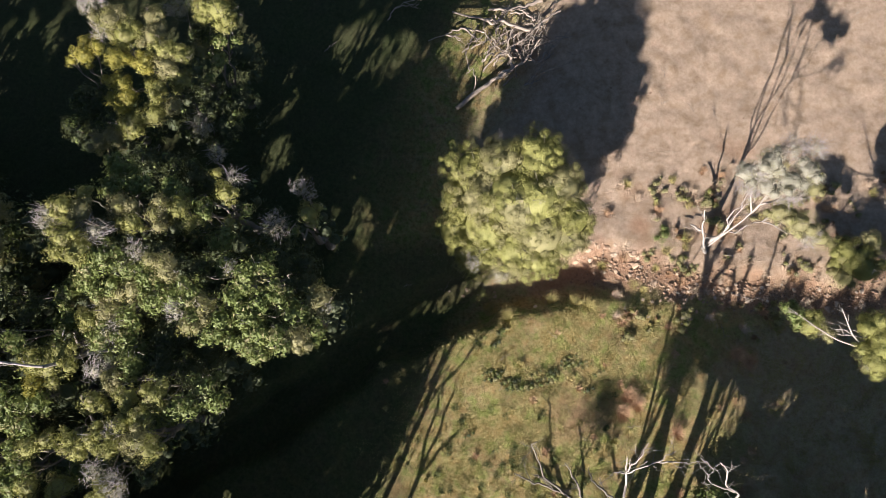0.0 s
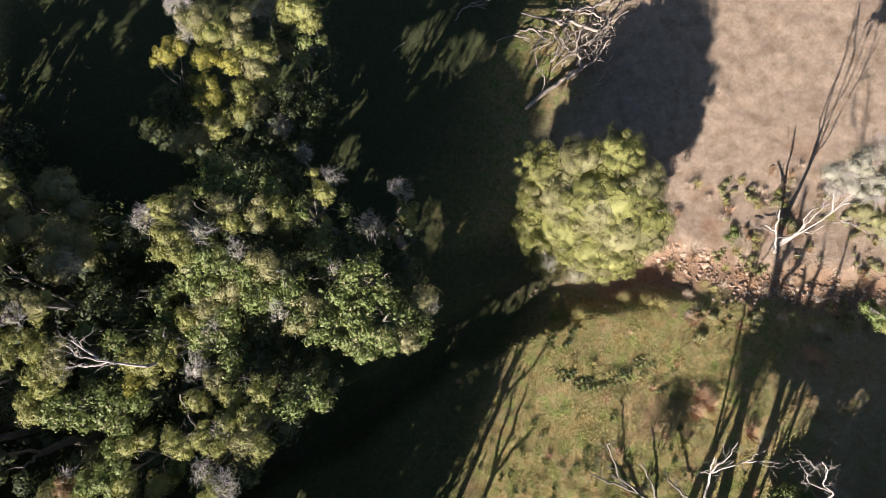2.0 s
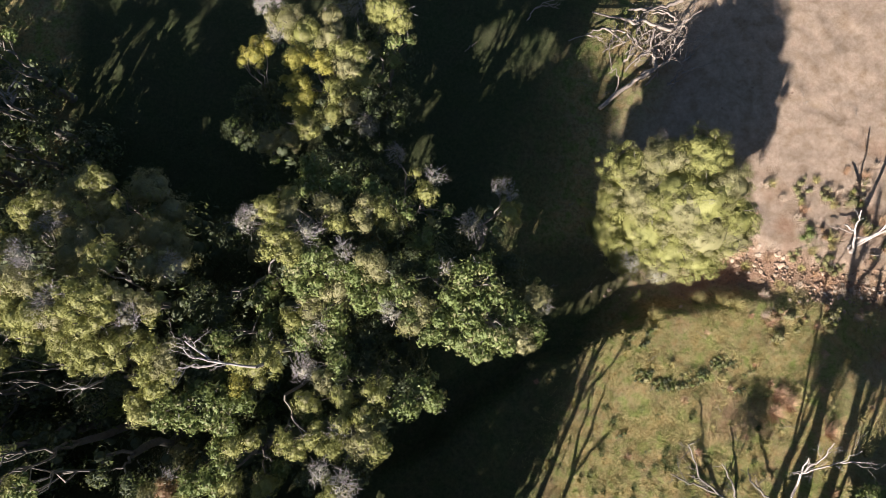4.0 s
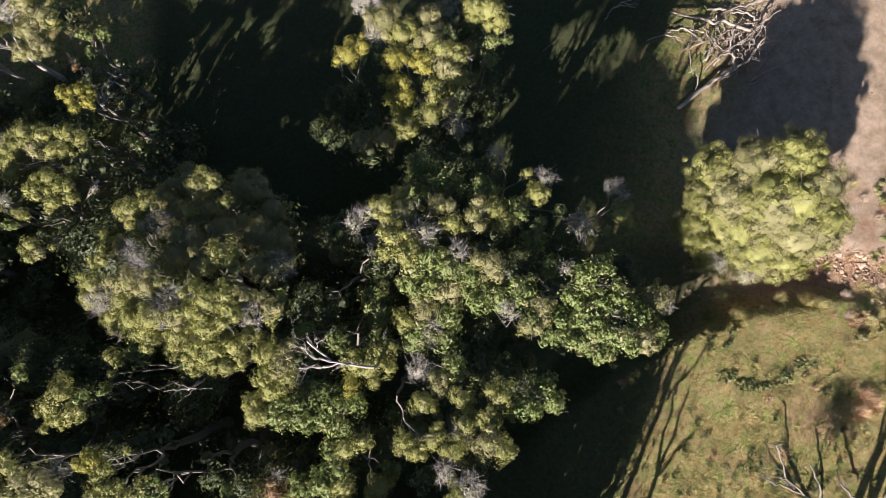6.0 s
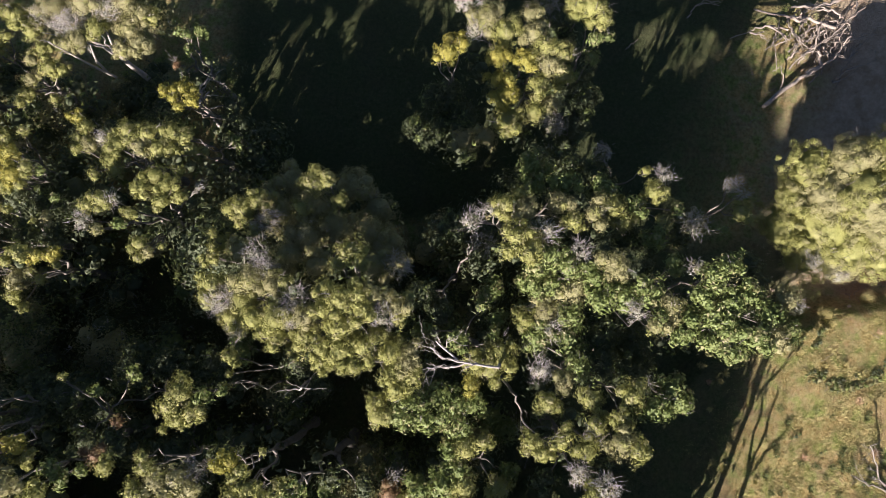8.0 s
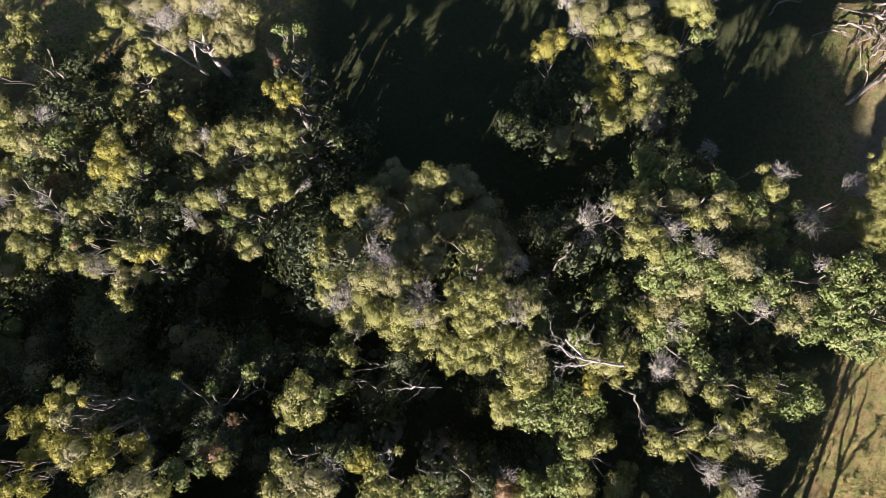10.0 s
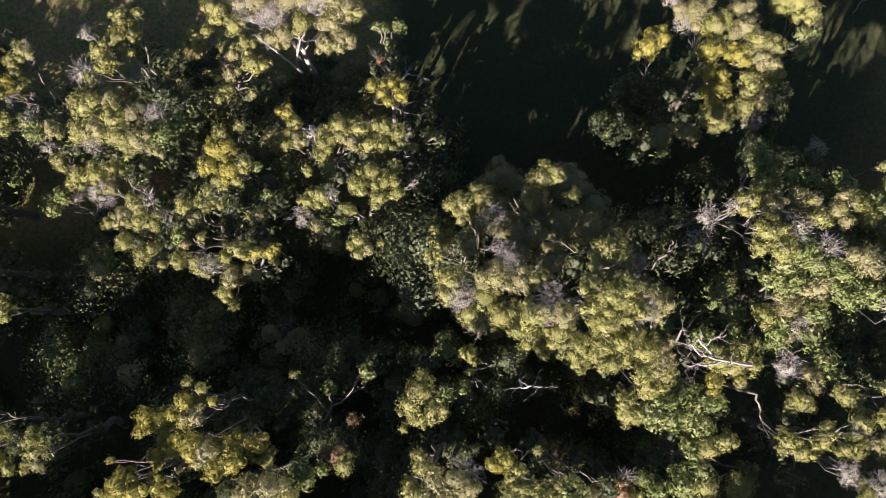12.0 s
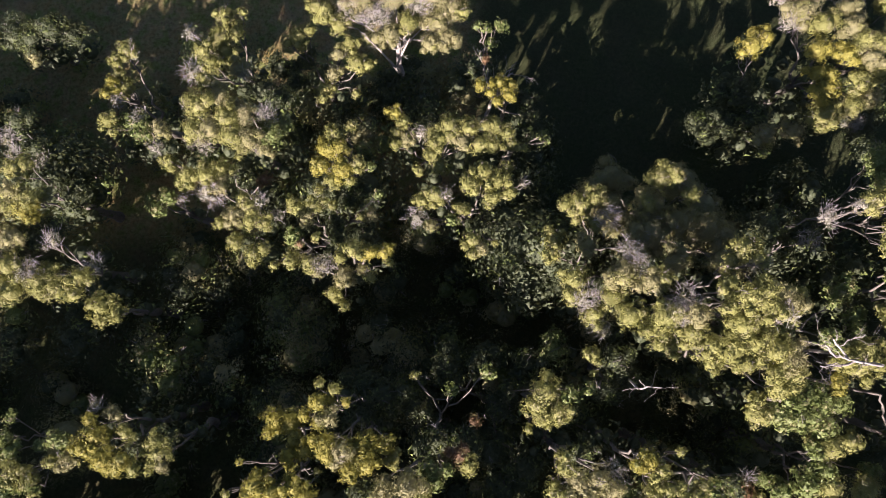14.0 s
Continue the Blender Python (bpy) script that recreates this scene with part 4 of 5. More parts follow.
tree("tree", "tall tree with layered olive foliage over dark gaps",
    [(-38.71, 6.27, 6.76, 0.36, "y"), (-37.97, 5.66, 6.89, 0.43, "y"), (-37.08, 5.64, 6.94, 0.52, "y"), (-36.54, 5.93, 7.01, 0.38, "y"),
     (-36.90, 4.97, 6.99, 0.47, "w"), (-36.55, 5.22, 7.03, 0.36, "o"), (-35.46, 4.41, 7.12, 0.46, "y"), (-36.00, 4.11, 7.12, 0.44, "o"),
     (-35.02, 4.62, 7.15, 0.29, "w"), (-36.50, 3.77, 7.12, 0.27, "y"), (-35.39, 3.89, 7.13, 0.40, "y"), (-34.79, 3.81, 7.11, 0.31, "y"),
     (-35.63, 3.17, 6.42, 0.41, "d"), (-35.92, 3.05, 6.98, 0.35, "y"), (-35.25, 2.63, 6.89, 0.40, "y"), (-34.89, 2.83, 6.97, 0.27, "y"),
     (-35.06, 5.64, 6.38, 0.30, "r"), (-36.35, 5.96, 5.59, 0.47, "d"), (-34.42, 4.14, 6.95, 0.25, "w")],
    seed=1040)
tree("tree", "small bright green bush in forest gap",
    [(-38.95, 4.99, 6.06, 0.33, "g"), (-39.48, 4.57, 5.83, 0.37, "g"), (-39.89, 5.02, 5.69, 0.24, "g"), (-38.62, 5.00, 5.77, 0.19, "w")],
    seed=1041)
tree("tree", "tree with rounded golden olive tufts",
    [(-32.49, 6.49, 7.61, 0.39, "a"), (-31.97, 6.58, 7.68, 0.41, "a"), (-32.62, 5.88, 7.52, 0.37, "a"), (-31.83, 5.72, 7.65, 0.43, "a"),
     (-31.23, 5.90, 7.77, 0.33, "y"), (-32.21, 5.36, 7.37, 0.31, "y"), (-31.55, 5.31, 7.55, 0.26, "y"), (-30.78, 5.83, 7.61, 0.20, "g"),
     (-31.58, 7.36, 7.56, 0.27, "y"), (-32.21, 7.13, 7.60, 0.31, "y"), (-32.79, 5.07, 7.10, 0.25, "y"), (-32.07, 5.30, 5.57, 0.52, "d")],
    seed=1042)
tree("tree", "tree with olive tufts at the edge of a dark gap",
    [(-32.89, 4.44, 7.07, 0.36, "y"), (-33.55, 4.35, 6.99, 0.40, "y"), (-32.24, 4.43, 7.11, 0.24, "y"), (-33.28, 3.88, 7.19, 0.29, "o"),
     (-30.83, 4.12, 7.00, 0.29, "o"), (-31.16, 3.99, 7.11, 0.20, "y"), (-30.55, 4.91, 6.90, 0.22, "g"), (-33.66, 3.21, 7.33, 0.39, "g"),
     (-33.36, 2.93, 7.56, 0.17, "r"), (-32.77, 3.18, 7.55, 0.22, "y"), (-33.80, 2.38, 7.16, 0.35, "y"), (-33.13, 2.27, 7.21, 0.35, "y"),
     (-34.48, 2.19, 6.90, 0.20, "y")],
    seed=1043)
tree("tree", "tree with lumpy olive crown and grey twigs above dark gaps",
    [(-32.46, 2.24, 7.28, 0.46, "w"), (-31.88, 2.42, 7.53, 0.28, "y"), (-31.41, 2.76, 7.49, 0.41, "y"), (-30.89, 2.64, 7.42, 0.35, "a"),
     (-30.27, 2.65, 7.34, 0.35, "a"), (-30.06, 2.23, 7.33, 0.20, "y"), (-31.79, 1.84, 6.96, 0.42, "o"), (-30.80, 1.75, 7.08, 0.28, "y"),
     (-31.12, 1.99, 7.23, 0.26, "o"), (-32.32, 1.15, 6.32, 0.32, "y"), (-31.87, 0.72, 6.31, 0.27, "y"), (-32.20, 3.63, 5.95, 0.55, "d"),
     (-31.08, 3.51, 5.95, 0.55, "d"), (-32.87, 1.98, 6.90, 0.31, "o")],
    seed=1044)
tree("tree", "tree with golden olive crown beside shaded lawn",
    [(-29.93, 8.17, 6.86, 0.32, "a"), (-29.58, 7.86, 6.82, 0.32, "y"), (-29.93, 7.38, 6.82, 0.27, "y"), (-29.49, 7.17, 6.77, 0.32, "o"),
     (-28.94, 7.36, 6.83, 0.27, "w"), (-29.93, 6.92, 6.80, 0.27, "y"), (-27.82, 7.56, 6.98, 0.50, "y"), (-28.25, 7.10, 6.92, 0.45, "y"),
     (-27.07, 7.52, 7.00, 0.45, "y"), (-27.29, 6.99, 6.97, 0.40, "o"), (-28.50, 6.44, 6.88, 0.41, "y"), (-28.25, 5.96, 6.99, 0.31, "y"),
     (-29.03, 5.81, 7.07, 0.25, "y"), (-26.64, 6.86, 6.95, 0.47, "y")],
    seed=1045)
tree("tree", "small olive tree over the shaded lawn",
    [(-26.07, 7.53, 6.99, 0.41, "y"), (-25.63, 7.31, 6.96, 0.36, "y"), (-26.16, 6.76, 7.01, 0.36, "y"), (-25.43, 6.88, 6.87, 0.32, "y"),
     (-24.94, 6.83, 6.59, 0.21, "y"), (-24.04, 7.60, 5.70, 0.24, "g"), (-23.86, 7.36, 5.73, 0.17, "g"), (-24.52, 7.69, 5.00, 0.44, "d")],
    seed=1046)
tree("tree", "tree with round olive tufts",
    [(-26.54, 5.70, 7.25, 0.46, "y"), (-27.10, 5.25, 7.30, 0.40, "y"), (-26.04, 5.34, 7.36, 0.42, "y"), (-26.25, 4.69, 7.36, 0.39, "y"),
     (-25.61, 4.89, 7.26, 0.31, "y"), (-25.70, 5.81, 7.24, 0.29, "y"), (-28.37, 4.75, 7.63, 0.41, "y"), (-28.87, 4.50, 7.70, 0.30, "y"),
     (-27.95, 4.74, 7.60, 0.24, "w"), (-27.41, 4.25, 7.42, 0.31, "y"), (-29.00, 3.89, 7.58, 0.35, "w"), (-28.54, 3.59, 7.55, 0.28, "o"),
     (-27.75, 3.82, 7.46, 0.26, "g"), (-26.99, 3.09, 7.33, 0.37, "y"), (-26.65, 2.77, 7.33, 0.28, "o"), (-26.99, 2.56, 7.32, 0.26, "y"),
     (-26.14, 2.98, 7.33, 0.15, "y"), (-25.02, 5.35, 6.83, 0.18, "w"), (-26.58, 3.93, 5.39, 0.47, "d")],
    seed=1047)
tree("tree", "small tree with bright yellow leaves",
    [(-26.61, 9.32, 6.82, 0.28, "a"), (-25.90, 9.44, 6.80, 0.34, "a"), (-25.51, 8.91, 6.81, 0.34, "a"), (-25.96, 8.61, 6.87, 0.25, "a"),
     (-25.37, 9.31, 6.84, 0.23, "a"), (-26.22, 8.96, 6.86, 0.23, "a"), (-24.58, 9.36, 4.80, 0.45, "d"), (-24.48, 8.62, 4.80, 0.44, "d")],
    seed=1048)
tree("tree", "sapling with fresh green leaves",
    [(-26.30, 12.15, 5.80, 0.24, "g"), (-25.68, 12.21, 5.68, 0.29, "g"), (-26.07, 11.52, 5.79, 0.27, "g"), (-26.64, 12.32, 5.71, 0.20, "g"),
     (-26.35, 10.55, 6.34, 0.21, "r"), (-26.71, 10.89, 4.44, 0.35, "d")],
    seed=1049, density=0.9)
tree("tree", "pale-barked tree with forked white limbs and olive crown",
    [(-32.83, 12.55, 6.50, 0.56, "y"), (-31.82, 12.40, 6.50, 0.54, "w"), (-33.18, 12.70, 6.59, 0.38, "y"), (-32.26, 11.91, 6.52, 0.42, "y"),
     (-30.66, 12.17, 6.67, 0.58, "w"), (-30.13, 11.41, 6.86, 0.44, "o"), (-29.46, 11.88, 6.85, 0.44, "y"), (-30.73, 11.31, 6.69, 0.37, "o"),
     (-28.26, 12.09, 6.43, 0.63, "o"), (-27.94, 11.42, 6.32, 0.52, "o"), (-28.58, 11.19, 6.42, 0.42, "o"), (-27.35, 12.46, 6.65, 0.33, "y"),
     (-29.06, 12.60, 6.84, 0.51, "w"), (-27.71, 12.58, 6.70, 0.42, "o"), (-31.35, 13.06, 6.67, 0.70, "o"), (-29.97, 13.06, 6.88, 0.69, "o"),
     (-28.39, 13.18, 6.87, 0.69, "o")],
    seed=1050, bark=PALE, thick=0.13, skirt=False, fork_at=0.6, base=(-30.17, 12.0), exposed=[[(-30.04, 10.98, 4.04), (-30.23, 10.88, 5.24), (-30.72, 11.02, 6.47), (-31.13, 11.15, 7.19)], [(-30.11, 10.93, 4.64), (-29.74, 10.83, 6.24), (-29.36, 10.97, 7.37)]])
tree("tree", "shaded dull green tree with one lit tuft",
    [(-31.59, 10.50, 6.27, 0.42, "y"), (-31.10, 10.39, 6.19, 0.33, "y"), (-32.26, 10.79, 6.43, 0.31, "o"), (-32.93, 9.53, 5.72, 0.43, "y"),
     (-32.58, 10.16, 5.83, 0.34, "o"), (-31.65, 9.38, 5.73, 0.24, "y"), (-33.95, 11.65, 6.07, 0.41, "y"), (-34.43, 11.45, 5.99, 0.26, "y"),
     (-33.49, 11.84, 6.28, 0.26, "y"), (-35.08, 11.09, 4.33, 0.61, "d"), (-34.10, 11.35, 4.33, 0.61, "d"), (-34.61, 10.39, 4.15, 0.56, "d"),
     (-31.80, 11.22, 6.51, 0.33, "y")],
    seed=1051, density=0.8)
tree("tree", "low dim tree at shaded lawn edge",
    [(-47.06, 13.12, 2.84, 0.81, "d"), (-46.15, 13.55, 3.09, 0.70, "d"), (-48.02, 13.50, 2.63, 0.82, "d"), (-46.87, 12.22, 3.03, 0.38, "o"),
     (-45.56, 13.64, 2.33, 0.61, "d")],
    seed=1052, density=0.7)
tree("tree", "leaning white-trunked tree with pale grey twiggy crown",
    [(12.38, 6.14, 6.25, 0.54, "s"), (12.86, 6.37, 7.14, 0.57, "s"), (13.75, 5.65, 6.84, 0.57, "s"), (14.38, 6.08, 6.96, 0.53, "s"),
     (14.64, 6.94, 7.00, 0.44, "w"), (13.71, 6.85, 7.06, 0.53, "w"), (12.47, 5.50, 5.99, 0.46, "w"), (13.19, 5.57, 6.17, 0.50, "s"),
     (14.86, 5.40, 6.44, 0.36, "o"), (13.80, 4.60, 5.77, 0.50, "o"), (14.72, 4.17, 5.53, 0.60, "o"), (15.49, 3.69, 4.73, 0.38, "w"),
     (12.60, 6.13, 6.74, 0.36, "w"), (13.83, 5.21, 6.22, 0.41, "w")],
    seed=57, bark=PALE, thick=0.09, density=0.75, size=0.8, twigs=1.6, skirt=False, base=(12.98, 3.83), fork_at=0.3, exposed=[[(12.98, 3.83, 0.5), (13.26, 4.29, 2.0), (13.32, 4.61, 3.6), (13.3, 5.02, 5.2), (13.25, 5.66, 6.6)], [(13.32, 4.82, 4.4), (12.73, 5.58, 5.6), (12.73, 6.14, 6.7)], [(13.3, 5.02, 5.2), (14.17, 5.18, 5.8), (14.39, 5.8, 6.7)]])
tree("tree", "scrubby olive tree over the creek bank",
    [(19.58, 3.51, 0.72, 0.76, "y"), (20.32, 2.68, 0.86, 0.86, "y"), (18.54, 4.23, 0.62, 0.55, "o"), (20.8, 4.05, 0.87, 0.6, "o"),
     (19.5, 2.31, 0.56, 0.6, "o")],
    seed=58, density=0.8, size=0.75, skirt=False, thick=0.06)
tree("tree", "olive tree with white leaning trunk",
    [(15.94, 0.01, 3.62, 0.58, "y"), (15.33, 0.37, 3.74, 0.44, "g"), (18.21, -0.11, 4.54, 0.7, "y"), (18.02, -1.49, 4.58, 0.7, "y"),
     (18.57, -0.79, 4.62, 1.15, "y"), (15.29, 0.75, 3.2, 0.4, "g"), (16.66, -0.35, 3.71, 0.34, "o")],
    seed=59, bark=PALE, thick=0.1, density=0.8, size=0.85, skirt=False, base=(25.77, -2.32), exposed=[[(20.42, -1.8, 4.53), (18.15, -1.13, 4.3), (16.77, -0.64, 4.16), (15.87, -0.06, 4.13), (14.92, 0.71, 4.02)], [(17.84, -1.03, 4.31), (17.2, -0.39, 4.49), (16.65, 0.69, 4.82)]])
tree("bush", "small dark bush on dry soil",
    [(11.08, 4.48, -0.11, 0.45, "g"), (10.78, 4.07, -0.19, 0.34, "o"), (11.46, 4.02, -0.19, 0.31, "o")],
    seed=60, skirt=False, category='bush', thick=0.03, density=0.6, size=0.6, twigs=3)

# ---- forest that runs on south of the clearing, out of view, and shades it ----
def random_lobes(rng, x, y, top, spread, count, kinds, small=0.75, large=1.3, sag=0.56):
    made = []
    for _ in range(count):
        a, q = rng.uniform(0, 2 * math.pi), spread * math.sqrt(rng.random())
        r = rng.uniform(small, large)
        made.append((x + q * math.cos(a), y + q * math.sin(a), top - r - sag * q * rng.random(), r, kinds[rng.integers(len(kinds))]))
    return made


belt = np.random.default_rng(5)
for row, y in enumerate((-11.9, -15.2, -19.0)):
    for k in range(13 - row):
        x = -56 + k * 4.0 + row * 1.6 + belt.normal(0, 0.7)
        tree("tree", "olive-green forest tree in a dense stand", random_lobes(belt, x, y + belt.normal(0, 0.7), belt.uniform(9.2, 10.3) - 0.3 * row + (1.2 if -13.5 < x < -10 else 0), 2.3, 13, "yogod"),
             seed=300 + row * 20 + k, density=0.22, size=2.2, twigs=0.1, group="forest stand")
# Taller trees out of view, added to shade a strip of lawn.
for x, top in ((-15.2, 11.9), (-13.2, 12.4), (-11.2, 12.0), (-9.6, 10.6)):
    tree("tree", "tall out-of-view forest tree added to deepen the shade", random_lobes(belt, x, -11.2 + belt.normal(0, 0.3), top, 1.5, 13, "yogod"), seed=int(430 - x), density=0.3, size=2.0, twigs=0.1, group="forest stand")
# Nearer row out of view, added to shade the crowns north of it.
for k in range(9):
    tree("tree", "tall out-of-view forest tree added to deepen the shade", random_lobes(belt, -52 + 3.5 * k + belt.normal(0, 0.5), -10.2 + belt.normal(0, 0.3), belt.uniform(9.7, 10.9), 1.7, 9, "yogod"),
         seed=380 + k, density=0.3, size=2.0, twigs=0.1, group="forest stand")
# West edge trees; the low ones are added to keep sun off the lawn.
for x, y, top in ((-56, -6, 8), (-57, 0.8, 8), (-55.5, 6.8, 7.5), (-56.5, 12.8, 7.5), (-58.5, 3.8, 8.5), (-51.5, 6.5, 5.0), (-49.0, 7.5, 4.2), (-53.5, 8.5, 6.0)):
    tree("tree", "olive-green forest tree in a dense stand", random_lobes(belt, x, y, top, 2.2, 12, "yogod"), seed=int(400 - x - y), density=0.25, size=2.0, twigs=0.1, group="forest stand")
for x, y, top, spread, count, kinds in ((3.4, -17.9, 8.9, 0.9, 9, "wwwwo"), (4.7, -17.4, 9.0, 1.2, 9, "woo"), (6.2, -17.8, 9.1, 1.4, 11, "yoo"), (8.2, -18.0, 9.0, 1.6, 12, "yoo"), (10.2, -17.6, 8.6, 1.6, 12, "yoo"), (11.8, -16.8, 8.2, 1.3, 9, "yoo")):
    tree("tree", "open-crowned olive tree with a thick bare trunk", random_lobes(belt, x, y, top, spread, count, kinds, 0.5, 0.85, 0.25), seed=int(500 + x * 3), density=0.3, size=1.8, twigs=0.3, thick=0.25, skirt=False, fork_at=0.78)
# Out of view; sized and spaced to fill the shade on the bank.
for x, y, top, spread, count, kinds in ((11.4, -12.8, 4.6, 1.2, 7, "yow"), (13.2, -12.2, 4.1, 1.3, 9, "yoo"), (14.9, -12.7, 3.6, 1.1, 8, "yoo"), (12.6, -13.2, 2.6, 1.0, 5, "yoo"), (12.2, -14.6, 5.2, 1.1, 7, "yow"), (10.4, -14.0, 4.4, 0.9, 5, "yow"), (14.0, -14.2, 4.4, 1.2, 7, "yoo"), (15.2, -11.9, 2.3, 0.9, 5, "yoo"), (13.4, -13.6, 5.0, 1.2, 8, "yoo"), (15.6, -13.4, 4.0, 1.1, 7, "yoo"), (11.8, -13.6, 3.6, 1.0, 6, "yow"), (4.4, -10.5, 4.0, 0.5, 4, "wwo")):
    tree("tree", "small open-crowned olive tree on the grassy bank", random_lobes(belt, x, y, top, spread, count, kinds, 0.4, 0.85), seed=int(540 + x * 3), density=0.5, size=1.4, twigs=0.5, thick=0.12, skirt=False)
for x, y, top in ((8.9, -12.8, 6.7), (10.6, -13.4, 7.0), (12.1, -12.7, 6.3), (13.7, -13.4, 7.0), (15.0, -12.6, 6.0), (16.2, -13.6, 6.6), (17.2, -12.4, 5.2)):
    tree("tree", "small open-crowned olive tree on the grassy bank", random_lobes(belt, x, y, top, 1.4, 18, "yoy", 0.35, 0.75, 0.5), seed=int(580 + x * 3), density=0.6, size=1.4, twigs=0.5, thick=0.12, skirt=False)
# Out of view; added to block sky light above the shaded bank.
for x, y, top in ((13.6, -14.2, 10.2), (16.2, -13.8, 10.8), (18.8, -14.6, 10.4), (21.5, -13.6, 10.0)):
    tree("tree", "tall out-of-view forest tree added to deepen the shade", random_lobes(belt, x, y, top, 2.2, 15, "yogod"), seed=int(460 + x), density=0.25, size=2.0, twigs=0.1, group="forest stand")
# Low dark trees added where sun would leak onto the lawn.
for sun_block_lobes, seed in (([(-25.2, 4.4, 3.4, 1.3, "d"), (-24.6, 5.9, 3.0, 1.3, "d"), (-24.0, 7.4, 2.4, 1.2, "d"), (-23.6, 8.6, 1.9, 1.0, "d"), (-25.7, 2.9, 3.4, 1.3, "d"), (-24.6, 1.6, 5.4, 1.3, "d"), (-23.6, 2.6, 5.0, 1.2, "d"), (-24.4, 3.4, 4.6, 1.2, "d"), (-24.4, 2.8, 6.3, 1.3, "d"), (-25.2, 3.2, 6.2, 1.1, "d"), (-23.4, 3.0, 6.2, 1.1, "d")], 1), ([(-13.2, 4.1, 3.0, 1.2, "d"), (-13.8, 3.0, 3.4, 1.2, "d"), (-12.2, 6.3, 2.4, 1.0, "d")], 2),
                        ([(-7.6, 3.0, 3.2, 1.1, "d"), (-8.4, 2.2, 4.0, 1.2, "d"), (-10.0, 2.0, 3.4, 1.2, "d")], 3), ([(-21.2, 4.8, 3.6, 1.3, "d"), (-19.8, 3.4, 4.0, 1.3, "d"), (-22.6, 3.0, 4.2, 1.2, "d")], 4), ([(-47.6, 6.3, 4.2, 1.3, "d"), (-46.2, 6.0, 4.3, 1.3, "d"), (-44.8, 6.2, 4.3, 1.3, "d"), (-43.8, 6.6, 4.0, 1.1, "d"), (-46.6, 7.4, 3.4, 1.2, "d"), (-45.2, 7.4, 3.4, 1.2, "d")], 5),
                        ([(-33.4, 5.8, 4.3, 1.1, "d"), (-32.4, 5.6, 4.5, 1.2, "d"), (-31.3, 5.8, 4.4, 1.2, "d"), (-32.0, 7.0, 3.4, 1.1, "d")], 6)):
    tree("tree", "low dark-leaved tree added to keep sun off the lawn", sun_block_lobes, seed=560 + seed, density=0.45, size=1.6, thick=0.1)

# ---- understorey in the shade of the forest ----
under = np.random.default_rng(8)
placed = 0
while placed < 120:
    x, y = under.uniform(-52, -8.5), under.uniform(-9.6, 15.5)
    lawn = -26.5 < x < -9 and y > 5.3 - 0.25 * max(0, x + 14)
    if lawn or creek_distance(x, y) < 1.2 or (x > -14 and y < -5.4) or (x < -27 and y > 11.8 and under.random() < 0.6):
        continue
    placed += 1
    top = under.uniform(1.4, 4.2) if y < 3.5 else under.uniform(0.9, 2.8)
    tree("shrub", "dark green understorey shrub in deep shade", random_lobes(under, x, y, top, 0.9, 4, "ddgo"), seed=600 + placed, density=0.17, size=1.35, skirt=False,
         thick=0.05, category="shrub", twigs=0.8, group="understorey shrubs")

for i, (x, y) in enumerate(((-30.17, 11.82), (-29.49, 12.00), (-30.79, 11.52))):
    tree("shrub", "dark green understorey shrub in deep shade", random_lobes(under, x, y, 1.5, 0.6, 4, "dddo"), seed=760 + i, density=0.6, size=1.3, skirt=False, thick=0.05, category="shrub", twigs=0.8, group="understorey shrubs")

# ---- dead trees ----
def dead_tree(label, base, limbs, seed, thick=0.14, depth=2, bark=None):
    """A bare snag: a trunk and limbs given as (x, y, z) corners from the fork outwards."""
    rng = np.random.default_rng(seed)
    bark = bark or PALE
    root = np.array([*base, ground_at(*base) - 0.1])
    holder = tagged(new("dead_tree"), label, "dead tree")
    holder.location = root
    fork = np.array(limbs[0][0])
    bars = Bars()
    bars.add(bent(rng, root, fork, 8, 0.02), np.linspace(thick * 1.3, thick * 0.75, 8), 9)
    attach("trunk", bars.mesh("trunk", bark), holder)
    for line in limbs:
        bars = Bars()
        line = [np.array(p, float) for p in line]
        n = len(line)
        for i, (a, b) in enumerate(zip(line, line[1:])):
            ra, rb = thick * 0.6 * (1 - 0.75 * i / n), thick * 0.6 * (1 - 0.75 * (i + 1) / n)
            bars.add(bent(rng, a, b, 5, 0.05), np.linspace(ra, rb, 5), 7)
            for _ in range(2):
                d = (b - a) / np.linalg.norm(b - a) + rng.normal(0, 0.7, 3)
                dead_limb(bars, rng, a + (b - a) * rng.uniform(0.4, 1), d, rng.uniform(0.4, 0.9), rb * 0.6, depth - 1)
        attach("limb", bars.mesh("limb", bark), holder)
    return holder


dead_tree("bare white dead tree with crooked limbs on the grassy bank", (8.4, -9.95),
          [[(7.64, -6.15, 4.00), (7.63, -5.74, 4.66), (7.83, -5.29, 5.31), (8.06, -4.59, 5.80)], [(7.69, -6.15, 4.00), (8.06, -5.76, 4.75), (8.58, -5.42, 5.30), (9.15, -4.90, 5.76)],
           [(8.64, -5.47, 5.09), (9.28, -5.40, 5.40)], [(7.64, -6.15, 4.00), (7.03, -5.99, 4.53)], [(7.58, -5.96, 4.23), (7.40, -5.29, 5.11)]], 21, 0.058, 2)
